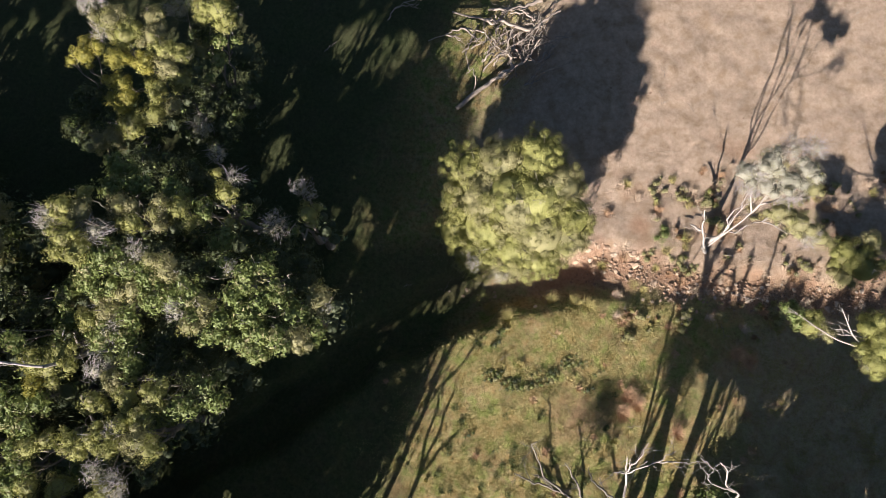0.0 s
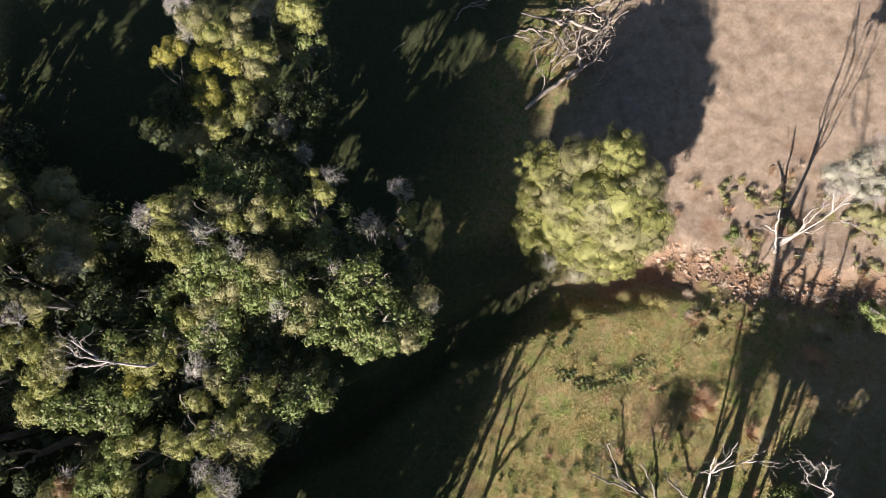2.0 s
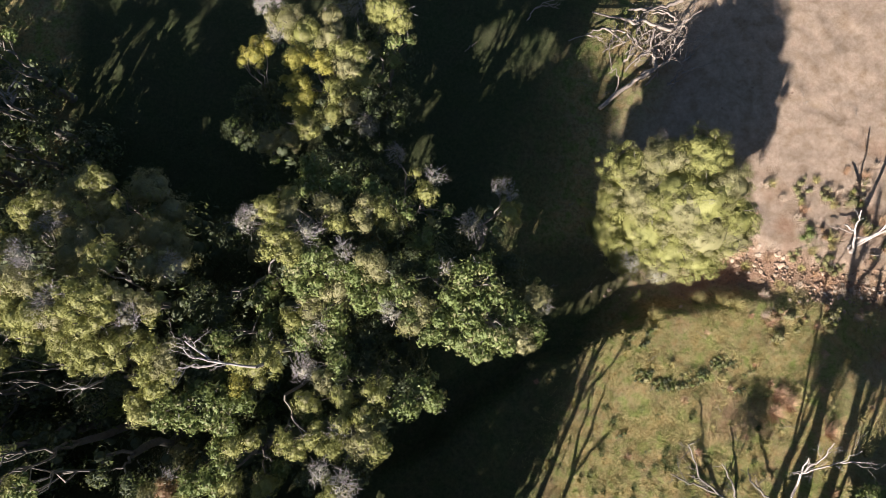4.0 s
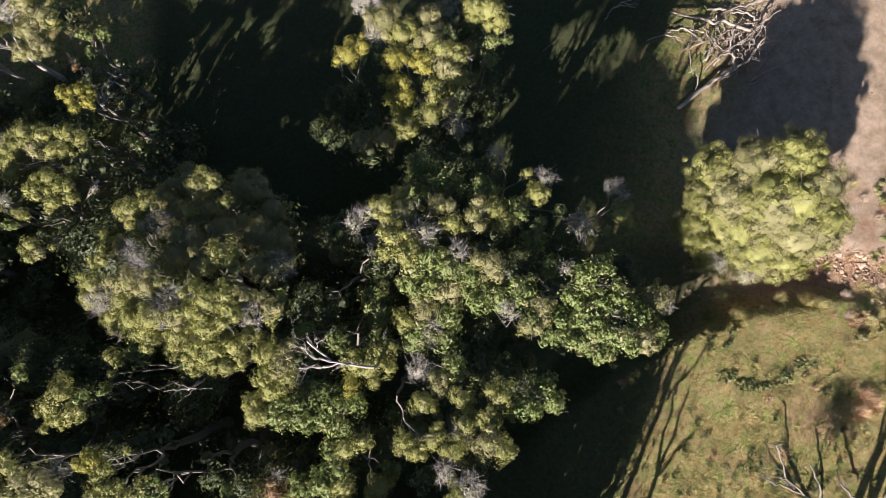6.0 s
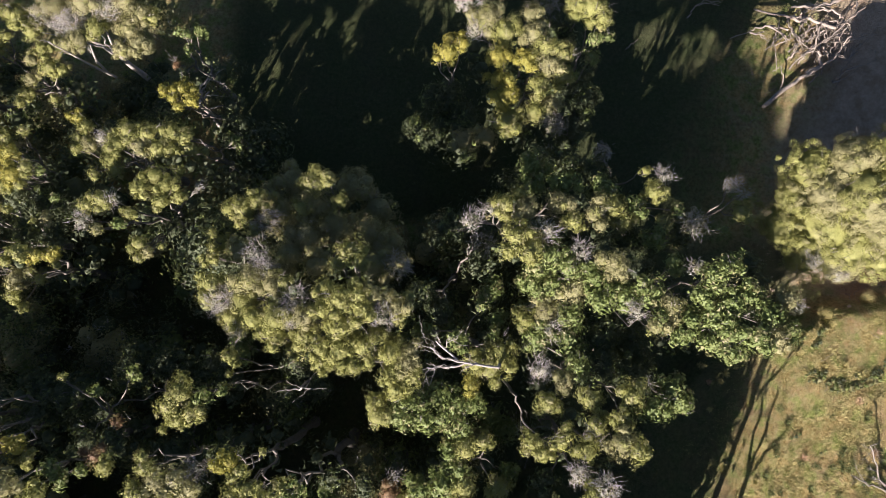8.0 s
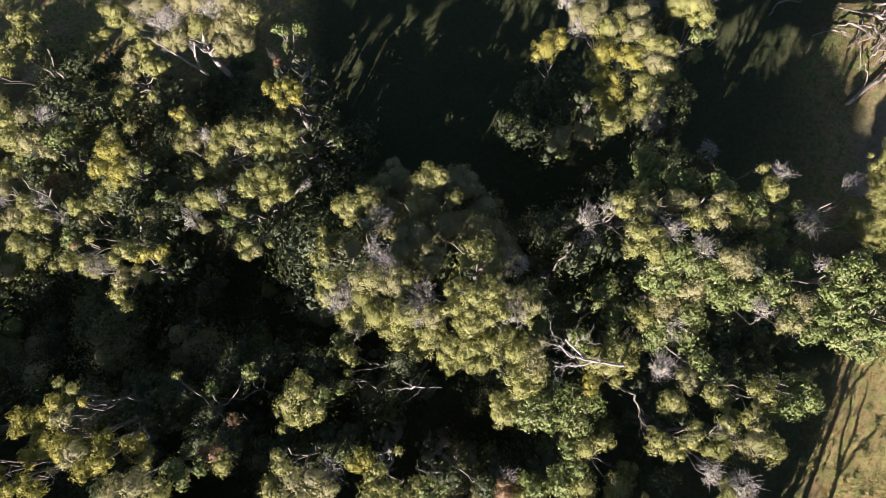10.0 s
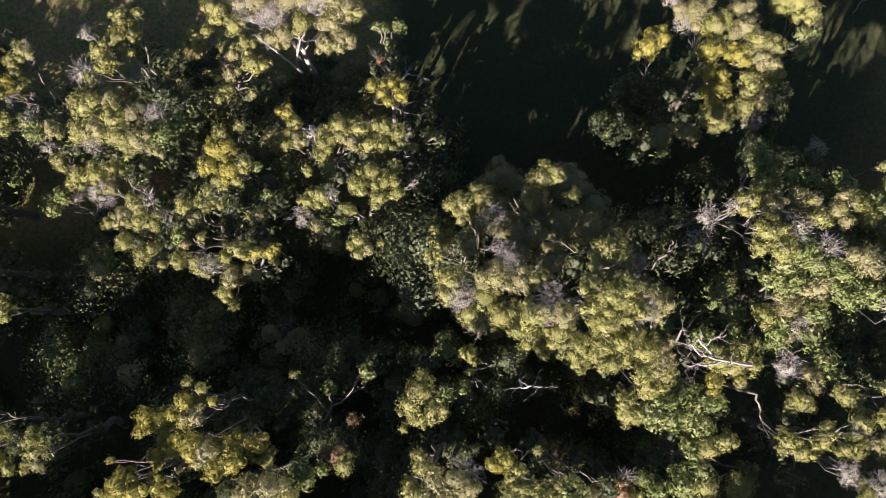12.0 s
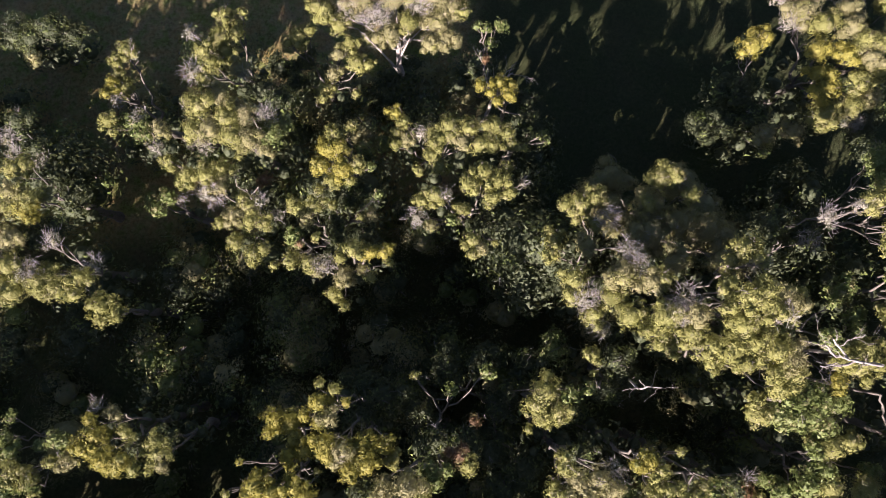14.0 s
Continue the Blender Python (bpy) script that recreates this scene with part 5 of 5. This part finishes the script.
dead_tree("bare white dead tree with a hooked top", (11.2, -10.95),
          [[(10.95, -6.24, 7.01), (10.14, -5.69, 7.78), (9.95, -5.07, 8.46), (9.56, -4.69, 8.81), (9.22, -4.88, 8.99), (8.70, -4.45, 9.24)], [(10.69, -6.10, 7.23), (9.57, -5.61, 7.90), (9.26, -5.17, 8.35)]], 22, 0.055, 2)
dead_tree("low grey dead tree with forked limbs on turf", (5.4, -9.34),
          [[(6.06, -8.16, 0.14), (4.72, -7.10, 0.57), (4.51, -6.40, 0.85), (4.08, -5.50, 1.16), (4.33, -5.38, 1.28)], [(5.87, -8.00, 0.16), (4.68, -7.47, 0.42), (3.86, -7.16, 0.66), (3.32, -6.87, 0.79)],
           [(6.59, -8.21, 0.13), (6.19, -7.21, 0.65), (5.67, -6.38, 0.95)], [(7.96, -8.10, 0.55), (7.46, -7.63, 0.80), (6.81, -7.09, 1.17), (6.66, -6.48, 1.45)]], 23, 0.09, 2, BARK)
dead_tree("short pale dead stump beside the leaning tree", (13.1, 3.61), [[(12.8, 3.71, 0.6), (12.36, 4.55, 1.5), (12.14, 5.29, 2.4)], [(12.4, 4.48, 1.4), (11.69, 4.69, 1.8)]], 24, 0.1, 1)
dead_tree("white dead branch standing out of green crowns", (-13.4, -0.68),
          [[(-13.60, -1.41, 9.51), (-14.60, -1.26, 9.93), (-15.50, -1.09, 10.15), (-15.90, -0.70, 10.30)], [(-14.60, -1.25, 9.83), (-15.30, -1.37, 10.01), (-16.00, -1.38, 10.11)],
           [(-15.00, -1.16, 9.94), (-15.70, -0.51, 10.42)]], 25, 0.075, 3)
dead_tree("grey dead snag between green crowns", (-13.0, -2.19), [[(-12.90, -2.47, 8.27), (-12.70, -3.24, 7.98), (-12.30, -4.01, 7.68)], [(-12.70, -3.24, 7.98), (-12.00, -4.14, 7.87)]], 26, 0.07, 3, BARK)
dead_tree("pale broken snag in forest shade", (-20.4, -1.69), [[(-20.90, -2.40, 6.87), (-20.60, -2.28, 7.49), (-20.30, -2.30, 7.69)], [(-20.90, -2.40, 6.87), (-21.30, -2.35, 7.28)]], 27, 0.06, 1)
dead_tree("white dead limbs beside a pale-barked tree", (-26.2, 9.59), [[(-26.00, 9.42, 4.86), (-25.60, 10.04, 5.54), (-25.20, 10.22, 5.76)], [(-26.00, 9.42, 4.86), (-25.30, 9.74, 5.51)], [(-26.00, 9.42, 4.86), (-26.30, 10.14, 5.55)]], 28, 0.09, 3)


for x, y, tx, ty, height, seed in ((8.2, -12.3, 6.0, -10.8, 8.8, 35), (9.4, -12.0, 7.8, -12.0, 7.6, 36), (11.8, -11.6, 11.4, -11.0, 6.4, 37), (-4.9, -12.6, -5.2, -12.4, 7.0, 38), (-3.6, -12.9, -4.2, -12.7, 4.8, 39), (-5.6, -13.4, -6.4, -13.0, 8.2, 40)):
    dead_tree("tall bare dead tree trunk on the bank", (x, y), [[(tx * 0.6 + x * 0.4, ty * 0.6 + y * 0.4, height * 0.6), (tx, ty, height)], [(tx * 0.6 + x * 0.4, ty * 0.6 + y * 0.4, height * 0.6), (tx - 0.3, ty + 0.8, height * 0.92)],
              [(tx * 0.6 + x * 0.4, ty * 0.6 + y * 0.4, height * 0.6), (tx + 1.0, ty - 0.4, height * 0.9)]], seed, 0.24 if x > 0 else 0.13, 3, BARK)


# ---- fallen timber ----
def log(name, label, points, r0, r1, seed, fork=0, bark=None, group="fallen timber"):
    """A fallen log or branch along (x, y, height above ground) corners."""
    rng = np.random.default_rng(seed)
    p = np.array([(x, y, ground_at(x, y) + h) for x, y, h in points], float)
    s = np.linspace(0, len(p) - 1, 4 * len(p))
    line = np.stack([np.interp(s, np.arange(len(p)), p[:, k]) for k in range(3)], -1)
    line += rng.normal(0, 0.035, line.shape) * np.array([1, 1, 0.4])
    bars = Bars()
    bars.add(line, 0.58 * np.linspace(r0, r1, len(line)) * rng.uniform(0.9, 1.1, len(line)), 9 if r0 > 0.06 else 5)
    for _ in range(fork):
        i = rng.integers(len(line) // 3, len(line))
        d = line[-1] - line[0]
        d = d / np.linalg.norm(d) + rng.normal(0, 0.6, 3)
        d[2] = abs(d[2]) * 0.5
        dead_limb(bars, rng, line[i], d, rng.uniform(0.5, 1.2), r1 * 0.7, 1)
    return tagged(new(name, bars.mesh(name, bark or LOG)), label, "log" if name == "fallen_log" else "branch", group)


PILE = [
    ([(0.69, 10.96, 0.15), (2.44, 12.34, 0.35), (3.53, 12.89, 0.5)], 0.2, 0.16, 1),
    ([(2.80, 12.65, 0.4), (4.12, 13.25, 0.55), (4.71, 13.96, 0.7), (4.87, 14.36, 0.8)], 0.13, 0.06, 2),
    ([(5.14, 16.65, 0.5), (4.16, 16.21, 0.55), (3.13, 16.09, 0.5), (2.30, 16.15, 0.4)], 0.2, 0.09, 1),
    ([(0.47, 16.12, 0.2), (1.94, 15.59, 0.5), (3.12, 15.40, 0.6), (4.44, 14.97, 0.5)], 0.07, 0.16, 1),
    ([(0.18, 14.97, 0.2), (1.06, 15.19, 0.4), (2.09, 14.97, 0.3)], 0.06, 0.1, 1),
    ([(6.02, 16.12, 0.4), (5.33, 15.59, 0.6), (4.73, 15.03, 0.6), (3.84, 14.26, 0.5)], 0.08, 0.05, 1),
    ([(3.42, 15.78, 0.7), (4.15, 15.78, 0.8), (4.74, 15.40, 0.7)], 0.08, 0.07, 0),
    ([(3.56, 15.03, 0.6), (3.31, 14.26, 0.7), (3.16, 13.50, 0.4)], 0.09, 0.06, 1),
    ([(2.09, 15.19, 0.5), (2.29, 14.57, 0.5), (3.04, 13.96, 0.4)], 0.06, 0.05, 1),
    ([(1.57, 11.68, 0.2), (1.69, 12.43, 0.4), (1.52, 12.89, 0.5), (1.17, 12.74, 0.3)], 0.06, 0.04, 1),
    ([(2.07, 12.89, 0.3), (2.81, 13.65, 0.5), (3.39, 13.96, 0.5)], 0.07, 0.05, 1),
    ([(5.01, 14.26, 0.5), (5.60, 14.42, 0.5), (5.90, 14.72, 0.45), (6.43, 14.66, 0.3)], 0.05, 0.035, 1),
    ([(4.47, 11.98, 0.15), (4.84, 12.95, 0.25), (5.37, 13.44, 0.25)], 0.045, 0.03, 0),
    ([(-0.70, 14.66, 0.1), (0.18, 14.85, 0.3), (0.91, 14.85, 0.3)], 0.04, 0.05, 1),
    ([(-2.92, 15.71, 0.1), (-2.48, 16.33, 0.3), (-1.45, 16.83, 0.2)], 0.05, 0.04, 2),
    ([(-6.12, 14.05, 0.1), (-5.54, 14.54, 0.15)], 0.035, 0.025, 0),
    ([(11.92, 4.93, 0.2), (12.67, 4.64, 0.4)], 0.04, 0.05, 1),
    ([(13.82, 3.45, 0.15), (14.38, 3.42, 0.15)], 0.06, 0.05, 0),
    ([(20.86, 3.50, 0.4), (21.41, 3.28, 0.3), (22.05, 3.16, 0.3)], 0.05, 0.04, 1),
    ([(14.42, 1.48, 0.3), (14.96, 1.26, 0.3)], 0.06, 0.03, 1),
]
for i, (points, r0, r1, fork) in enumerate(PILE):
    log("fallen_log", "bleached bare log lying on dry ground", points, r0, r1, 700 + i, fork)
heap = np.random.default_rng(31)
for i in range(80):
    x, y = heap.normal(3.9, 0.95), heap.normal(14.5, 0.8)
    a, ln = heap.uniform(0, math.pi), heap.uniform(0.4, 1.3)
    if i % 2:
        a = heap.normal(0.75, 0.35)
    dx, dy = math.cos(a) * ln / 2, math.sin(a) * ln / 2
    log("branch", "thin bleached broken branch in the timber heap", [(x - dx, y - dy, heap.uniform(0.05, 0.4)), (x, y, heap.uniform(0.15, 0.65)), (x + dx, y + dy, heap.uniform(0.05, 0.5))],
        heap.uniform(0.04, 0.095), 0.025, 800 + i, int(heap.integers(0, 2)))
for i in range(46):
    x, y = heap.uniform(-2, 14), heap.uniform(-8.2, 15)
    if 0.5 < x < 7 and 2.3 < y < 8.8:
        continue
    a, ln = heap.uniform(0, math.pi), heap.uniform(0.25, 0.8)
    dx, dy = math.cos(a) * ln / 2, math.sin(a) * ln / 2
    log("branch", "small bleached stick lying on the ground", [(x - dx, y - dy, 0.04), (x, y, 0.08), (x + dx, y + dy, 0.03)], 0.02, 0.012, 900 + i, 0)


# ---- creek stones ----
def stone_mesh(seed):
    rng = np.random.default_rng(seed)
    bm = bmesh.new()
    bmesh.ops.create_icosphere(bm, subdivisions=2, radius=0.5)
    flat = rng.uniform(0.38, 0.6)
    for v in bm.verts:
        v.co *= 1 + 0.55 * noise.noise(v.co * 1.7 + Vector((seed * 3.1, 0, 0))) + 0.22 * noise.noise(v.co * 5 + Vector((0, seed * 2.3, 0)))
        v.co.z *= flat
    me = bpy.data.meshes.new("stone")
    bm.to_mesh(me)
    bm.free()
    me.materials.append(STONE)
    return me


STONES = [stone_mesh(k) for k in range(8)]


def stone(rng, x, y, size, group, label):
    ob = tagged(new("stone", STONES[rng.integers(8)]), label, "stone", group)
    ob.matrix_world = pose(x, y, ground_at(x, y) + size * 0.05, rng.normal(0, 14), rng.normal(0, 14), rng.uniform(0, 360)) @ Matrix.Diagonal((size * rng.uniform(0.8, 1.3), size * rng.uniform(0.7, 1.0), size * 0.9, 1))


bed = np.random.default_rng(41)
for cx, cy, sx, sy, count, low, high in ((8.7, 3.4, 0.75, 0.4, 40, 0.08, 0.38), (11.6, 1.55, 0.8, 0.45, 60, 0.08, 0.22), (14.3, 1.6, 1.3, 0.32, 40, 0.08, 0.26),
                                         (18.5, 1.45, 2.0, 0.45, 40, 0.08, 0.28), (7.2, 3.6, 0.5, 0.5, 14, 0.1, 0.32), (4.0, 1.75, 2.4, 0.5, 16, 0.1, 0.25), (10.2, 2.8, 0.7, 0.4, 24, 0.06, 0.18)):
    for _ in range(count):
        stone(bed, bed.normal(cx, sx), bed.normal(cy, sy), low + (high - low) * bed.random() ** 1.8, "creek stones", "rough tan stone in the creek bed")
for _ in range(60):
    stone(bed, bed.uniform(3, 24), bed.uniform(5.2, 16.3), bed.uniform(0.05, 0.14), "pasture stones", "small pale stone on dry pasture")


def gravel(rng, count):
    """Small angular stones strewn along the creek bed, in one mesh."""
    s = rng.random(count)
    x = 7.0 + 15.5 * s + rng.normal(0, 0.3, count)
    y = np.interp(x, [c[0] for c in CREEK[::-1]], [c[1] for c in CREEK[::-1]]) + rng.normal(0.15, 0.55, count)
    r = 0.025 + 0.06 * rng.random(count) ** 2.2
    eight = np.array([(a, b, c) for a in (-1, 1) for b in (-1, 1) for c in (-0.6, 0.6)], float)
    sides = np.array([(0, 1, 3, 2), (4, 6, 7, 5), (0, 4, 5, 1), (2, 3, 7, 6), (0, 2, 6, 4), (1, 5, 7, 3)])
    shape = eight[None] * rng.uniform(0.45, 1.05, (count, 8, 3)) * r[:, None, None]
    a = rng.uniform(0, 6.28, count)[:, None]
    turned = np.stack([shape[..., 0] * np.cos(a) - shape[..., 1] * np.sin(a), shape[..., 0] * np.sin(a) + shape[..., 1] * np.cos(a), shape[..., 2]], -1)
    v = turned + np.stack([x, y, ground_z(x, y) + r * 0.2], -1)[:, None]
    f = (np.arange(count)[:, None, None] * 8 + sides[None]).reshape(-1, 4)
    tagged(new("creek_gravel", mesh_from("creek_gravel", v.reshape(-1, 3), f, [STONE])), "angular tan gravel strewn along the creek bed", "gravel", kind="stuff")


gravel(bed, 800)


# ---- tussocks, low bushes and grass ----
def straw_material(name, a, b, c):
    mat, nodes, links, bsdf = shader(name)
    geo = nodes.new("ShaderNodeNewGeometry")
    blade = ramp(nodes, links, geo.outputs["Random Per Island"], [(0.0, a), (0.5, b), (1.0, c)])
    wide = ramp(nodes, links, noise_node(nodes, links, 0.6, 4.0), [(0.35, a), (0.5, b), (0.65, c)])
    links.new(mixed(nodes, links, 0.45, blade, wide), bsdf.inputs["Base Color"])
    bsdf.inputs["Roughness"].default_value = 0.7
    bsdf.inputs["Specular IOR Level"].default_value = 0.2
    return mat


STRAW = straw_material("straw", (0.36, 0.275, 0.2), (0.43, 0.335, 0.25), (0.5, 0.4, 0.305))
OLIVE = straw_material("olive_grass", (0.19, 0.172, 0.06), (0.3, 0.26, 0.1), (0.4, 0.335, 0.155))
RUST = straw_material("rusty_dead_grass", (0.25, 0.14, 0.08), (0.4, 0.25, 0.15), (0.5, 0.37, 0.24))


def blades(rng, x, y, z, length, width, lean):
    """Three-cornered blades rooted at x, y, z."""
    n = len(x)
    a = rng.uniform(0, 2 * np.pi, n)
    up = np.stack([np.cos(a) * lean, np.sin(a) * lean, np.ones(n)], -1)
    up /= np.linalg.norm(up, axis=1, keepdims=True)
    b = a + np.pi / 2 + rng.normal(0, 0.5, n)
    side = np.stack([np.cos(b), np.sin(b), np.zeros(n)], -1) * (width / 2)[:, None]
    root = np.stack([x, y, z - 0.01], -1)
    v = np.stack([root - side, root + side, root + up * length[:, None]], 1).reshape(-1, 3)
    return v, np.arange(n * 3).reshape(-1, 3)


def tussock(x, y, r, mat, label, seed, height=0.5, count=260, group="grass tussocks"):
    rng = np.random.default_rng(seed)
    a, q = rng.uniform(0, 2 * np.pi, count), r * 0.45 * np.sqrt(rng.random(count))
    px, py = x + q * np.cos(a), y + q * np.sin(a)
    v, f = blades(rng, px, py, ground_z(px, py), rng.uniform(0.5, 1.2, count) * height, rng.uniform(0.012, 0.03, count), rng.uniform(0.2, 1.6, count))
    tagged(new("grass_tussock", mesh_from("grass_tussock", v, f, [mat])), label, "grass tussock", group)


tuss = np.random.default_rng(51)
for i, (x, y, r) in enumerate(((8.94, -3.39, 0.55), (8.64, -4.20, 0.5), (9.34, -3.80, 0.4), (11.19, -5.13, 0.4), (14.85, -1.77, 0.6), (14.26, -1.36, 0.5))):
    tussock(x, y, r, RUST, "rusty dead grass tussock on the bank", 60 + i, 0.7, 320)
for i, (x, y, r) in enumerate(((2.40, 0.84, 0.5), (7.14, 0.98, 0.4), (3.23, 0.42, 0.4), (6.58, 1.12, 0.4), (5.47, 1.26, 0.35))):
    tussock(x, y, r, OLIVE, "pale green grass tussock on the creek bank", 80 + i, 0.6, 280)
WEED = straw_material("weedy_green_grass", (0.05, 0.062, 0.022), (0.085, 0.1, 0.035), (0.15, 0.16, 0.06))
for i in range(70):
    x, y = tuss.uniform(-0.5, 8.5), tuss.uniform(-8.8, -3.2)
    if 4.8 < x < 7.6 and -5.6 < y < -2.8:
        continue
    tussock(x, y, tuss.uniform(0.18, 0.42), WEED, "dark green weedy tussock in rough turf", 2000 + i, tuss.uniform(0.12, 0.26), 110)
for i in range(90):
    x, y = tuss.uniform(-3, 15), tuss.uniform(-8.6, 0.6)
    if creek_distance(x, y) > 0.9:
        tussock(x, y, tuss.uniform(0.15, 0.4), OLIVE if tuss.random() < 0.75 else RUST, "low grass tussock in rough turf", 100 + i, tuss.uniform(0.15, 0.35), 120)
weeds = [(2.2 + 4.6 * k / 29 + float(tuss.normal(0, 0.16)), -2.3 - 0.62 * math.sin(math.pi * k / 20) + float(tuss.normal(0, 0.2))) for k in range(30)]
for i, (x, y) in enumerate(weeds + [(1.25, -5.26), (2.61, -5.92), (1.83, -0.68), (2.52, -0.95), (2.94, -0.27), (7.60, -2.32), (7.03, -3.13), (4.48, -7.36), (6.38, -7.10)]):
    z = ground_at(x, y)
    rr = float(tuss.uniform(0.07, 0.16))
    tree("low_bush", "low dark green weedy bush in turf", [(x, y, z + rr * 0.1, rr, "dgo"[i % 3]), (x + 0.22, y + 0.1, z + rr * 0.1, rr * 0.8, "dog"[i % 3]), (x - 0.2, y - 0.1, z + rr * 0.1, rr * 0.7, "gdd"[i % 3])], seed=150 + i, density=0.8, size=0.7, thick=0.02, category="bush", twigs=0, skirt=False, group="low bushes")
scrub = np.random.default_rng(71)
for i in range(95):
    x, y = scrub.uniform(10.0, 23.5), scrub.uniform(2.6, 7.4)
    if i % 3 == 0:
        x, y = scrub.uniform(8.5, 20), scrub.uniform(-0.6, 1.2)
    if creek_distance(x, y) < 0.5:
        continue
    z, rr = ground_at(x, y), float(scrub.uniform(0.1, 0.26))
    kinds = "ooroor"[scrub.integers(6)] + "ooy"[scrub.integers(3)]
    tree("low_bush", "low scrubby olive bush with dry twigs near the creek", [(x, y, z + rr * 0.4, rr, kinds[0]), (x + rr * 0.9, y + scrub.normal(0, 0.2), z + rr * 0.45, rr * 0.75, kinds[1]), (x - rr * 0.7, y + scrub.normal(0, 0.3), z + rr * 0.4, rr * 0.7, kinds[0])],
         seed=1200 + i, density=0.7, size=0.65, thick=0.02, category="bush", twigs=4, skirt=False, group="creek scrub")
for i in range(110):
    x, y = scrub.uniform(7.5, 22.5), scrub.uniform(-0.5, 8.0)
    tussock(x, y, scrub.uniform(0.2, 0.5), (STRAW, OLIVE, STRAW, RUST)[scrub.integers(4)], "dry grass tussock above the creek", 1300 + i, scrub.uniform(0.2, 0.45), 140)
green_x, green_y, _ = (*(12.42, -7.83), 0)
tree("bush", "fresh green leafy bush on the bank", [(green_x, green_y, 0.9, 0.6, "g"), (green_x + 0.5, green_y - 0.5, 1.0, 0.7, "g"), (green_x - 0.3, green_y - 0.6, 0.8, 0.6, "g")], seed=170, thick=0.06, category="bush", skirt=False)


def grass(name, label, count, area, keep, mat, length, seed):
    """Short blades scattered over part of the ground."""
    rng = np.random.default_rng(seed)
    x, y = rng.uniform(area[0], area[1], count), rng.uniform(area[2], area[3], count)
    ok = keep(x, y) * (0.1 + 1.1 * relief(x, y, 0.33, 61) ** 2) > rng.random(count)
    x, y = x[ok], y[ok]
    n = len(x)
    tall = length * (0.5 + relief(x, y, 0.8, 62)) * rng.uniform(0.6, 1.3, n)
    v, f = blades(rng, x, y, ground_z(x, y), tall, rng.uniform(0.014, 0.034, n), rng.uniform(0.3, 1.5, n))
    tagged(new(name, mesh_from(name, v, f, [mat])), label, "grass", kind="stuff")


grass("turf_grass", "rough olive and straw coloured turf grass", 380000, (-5, 24, -9.4, 1.8), lambda x, y: smooth(0.7, 1.4, creek_distance(x, y)) * smooth(-3.0, 0.6, x - 0.47 * (y + 3.5) + 2 * (relief(x, y, 1.1, 66) - 0.5)), OLIVE, 0.1, 63)
grass("pasture_grass", "short dry brown pasture grass", 150000, (-1, 26, 3.0, 17), lambda x, y: smooth(0.9, 2.0, creek_distance(x, y)) * smooth(-1, 2, x - 0.35 * (y - 7.8)), STRAW, 0.05, 64)
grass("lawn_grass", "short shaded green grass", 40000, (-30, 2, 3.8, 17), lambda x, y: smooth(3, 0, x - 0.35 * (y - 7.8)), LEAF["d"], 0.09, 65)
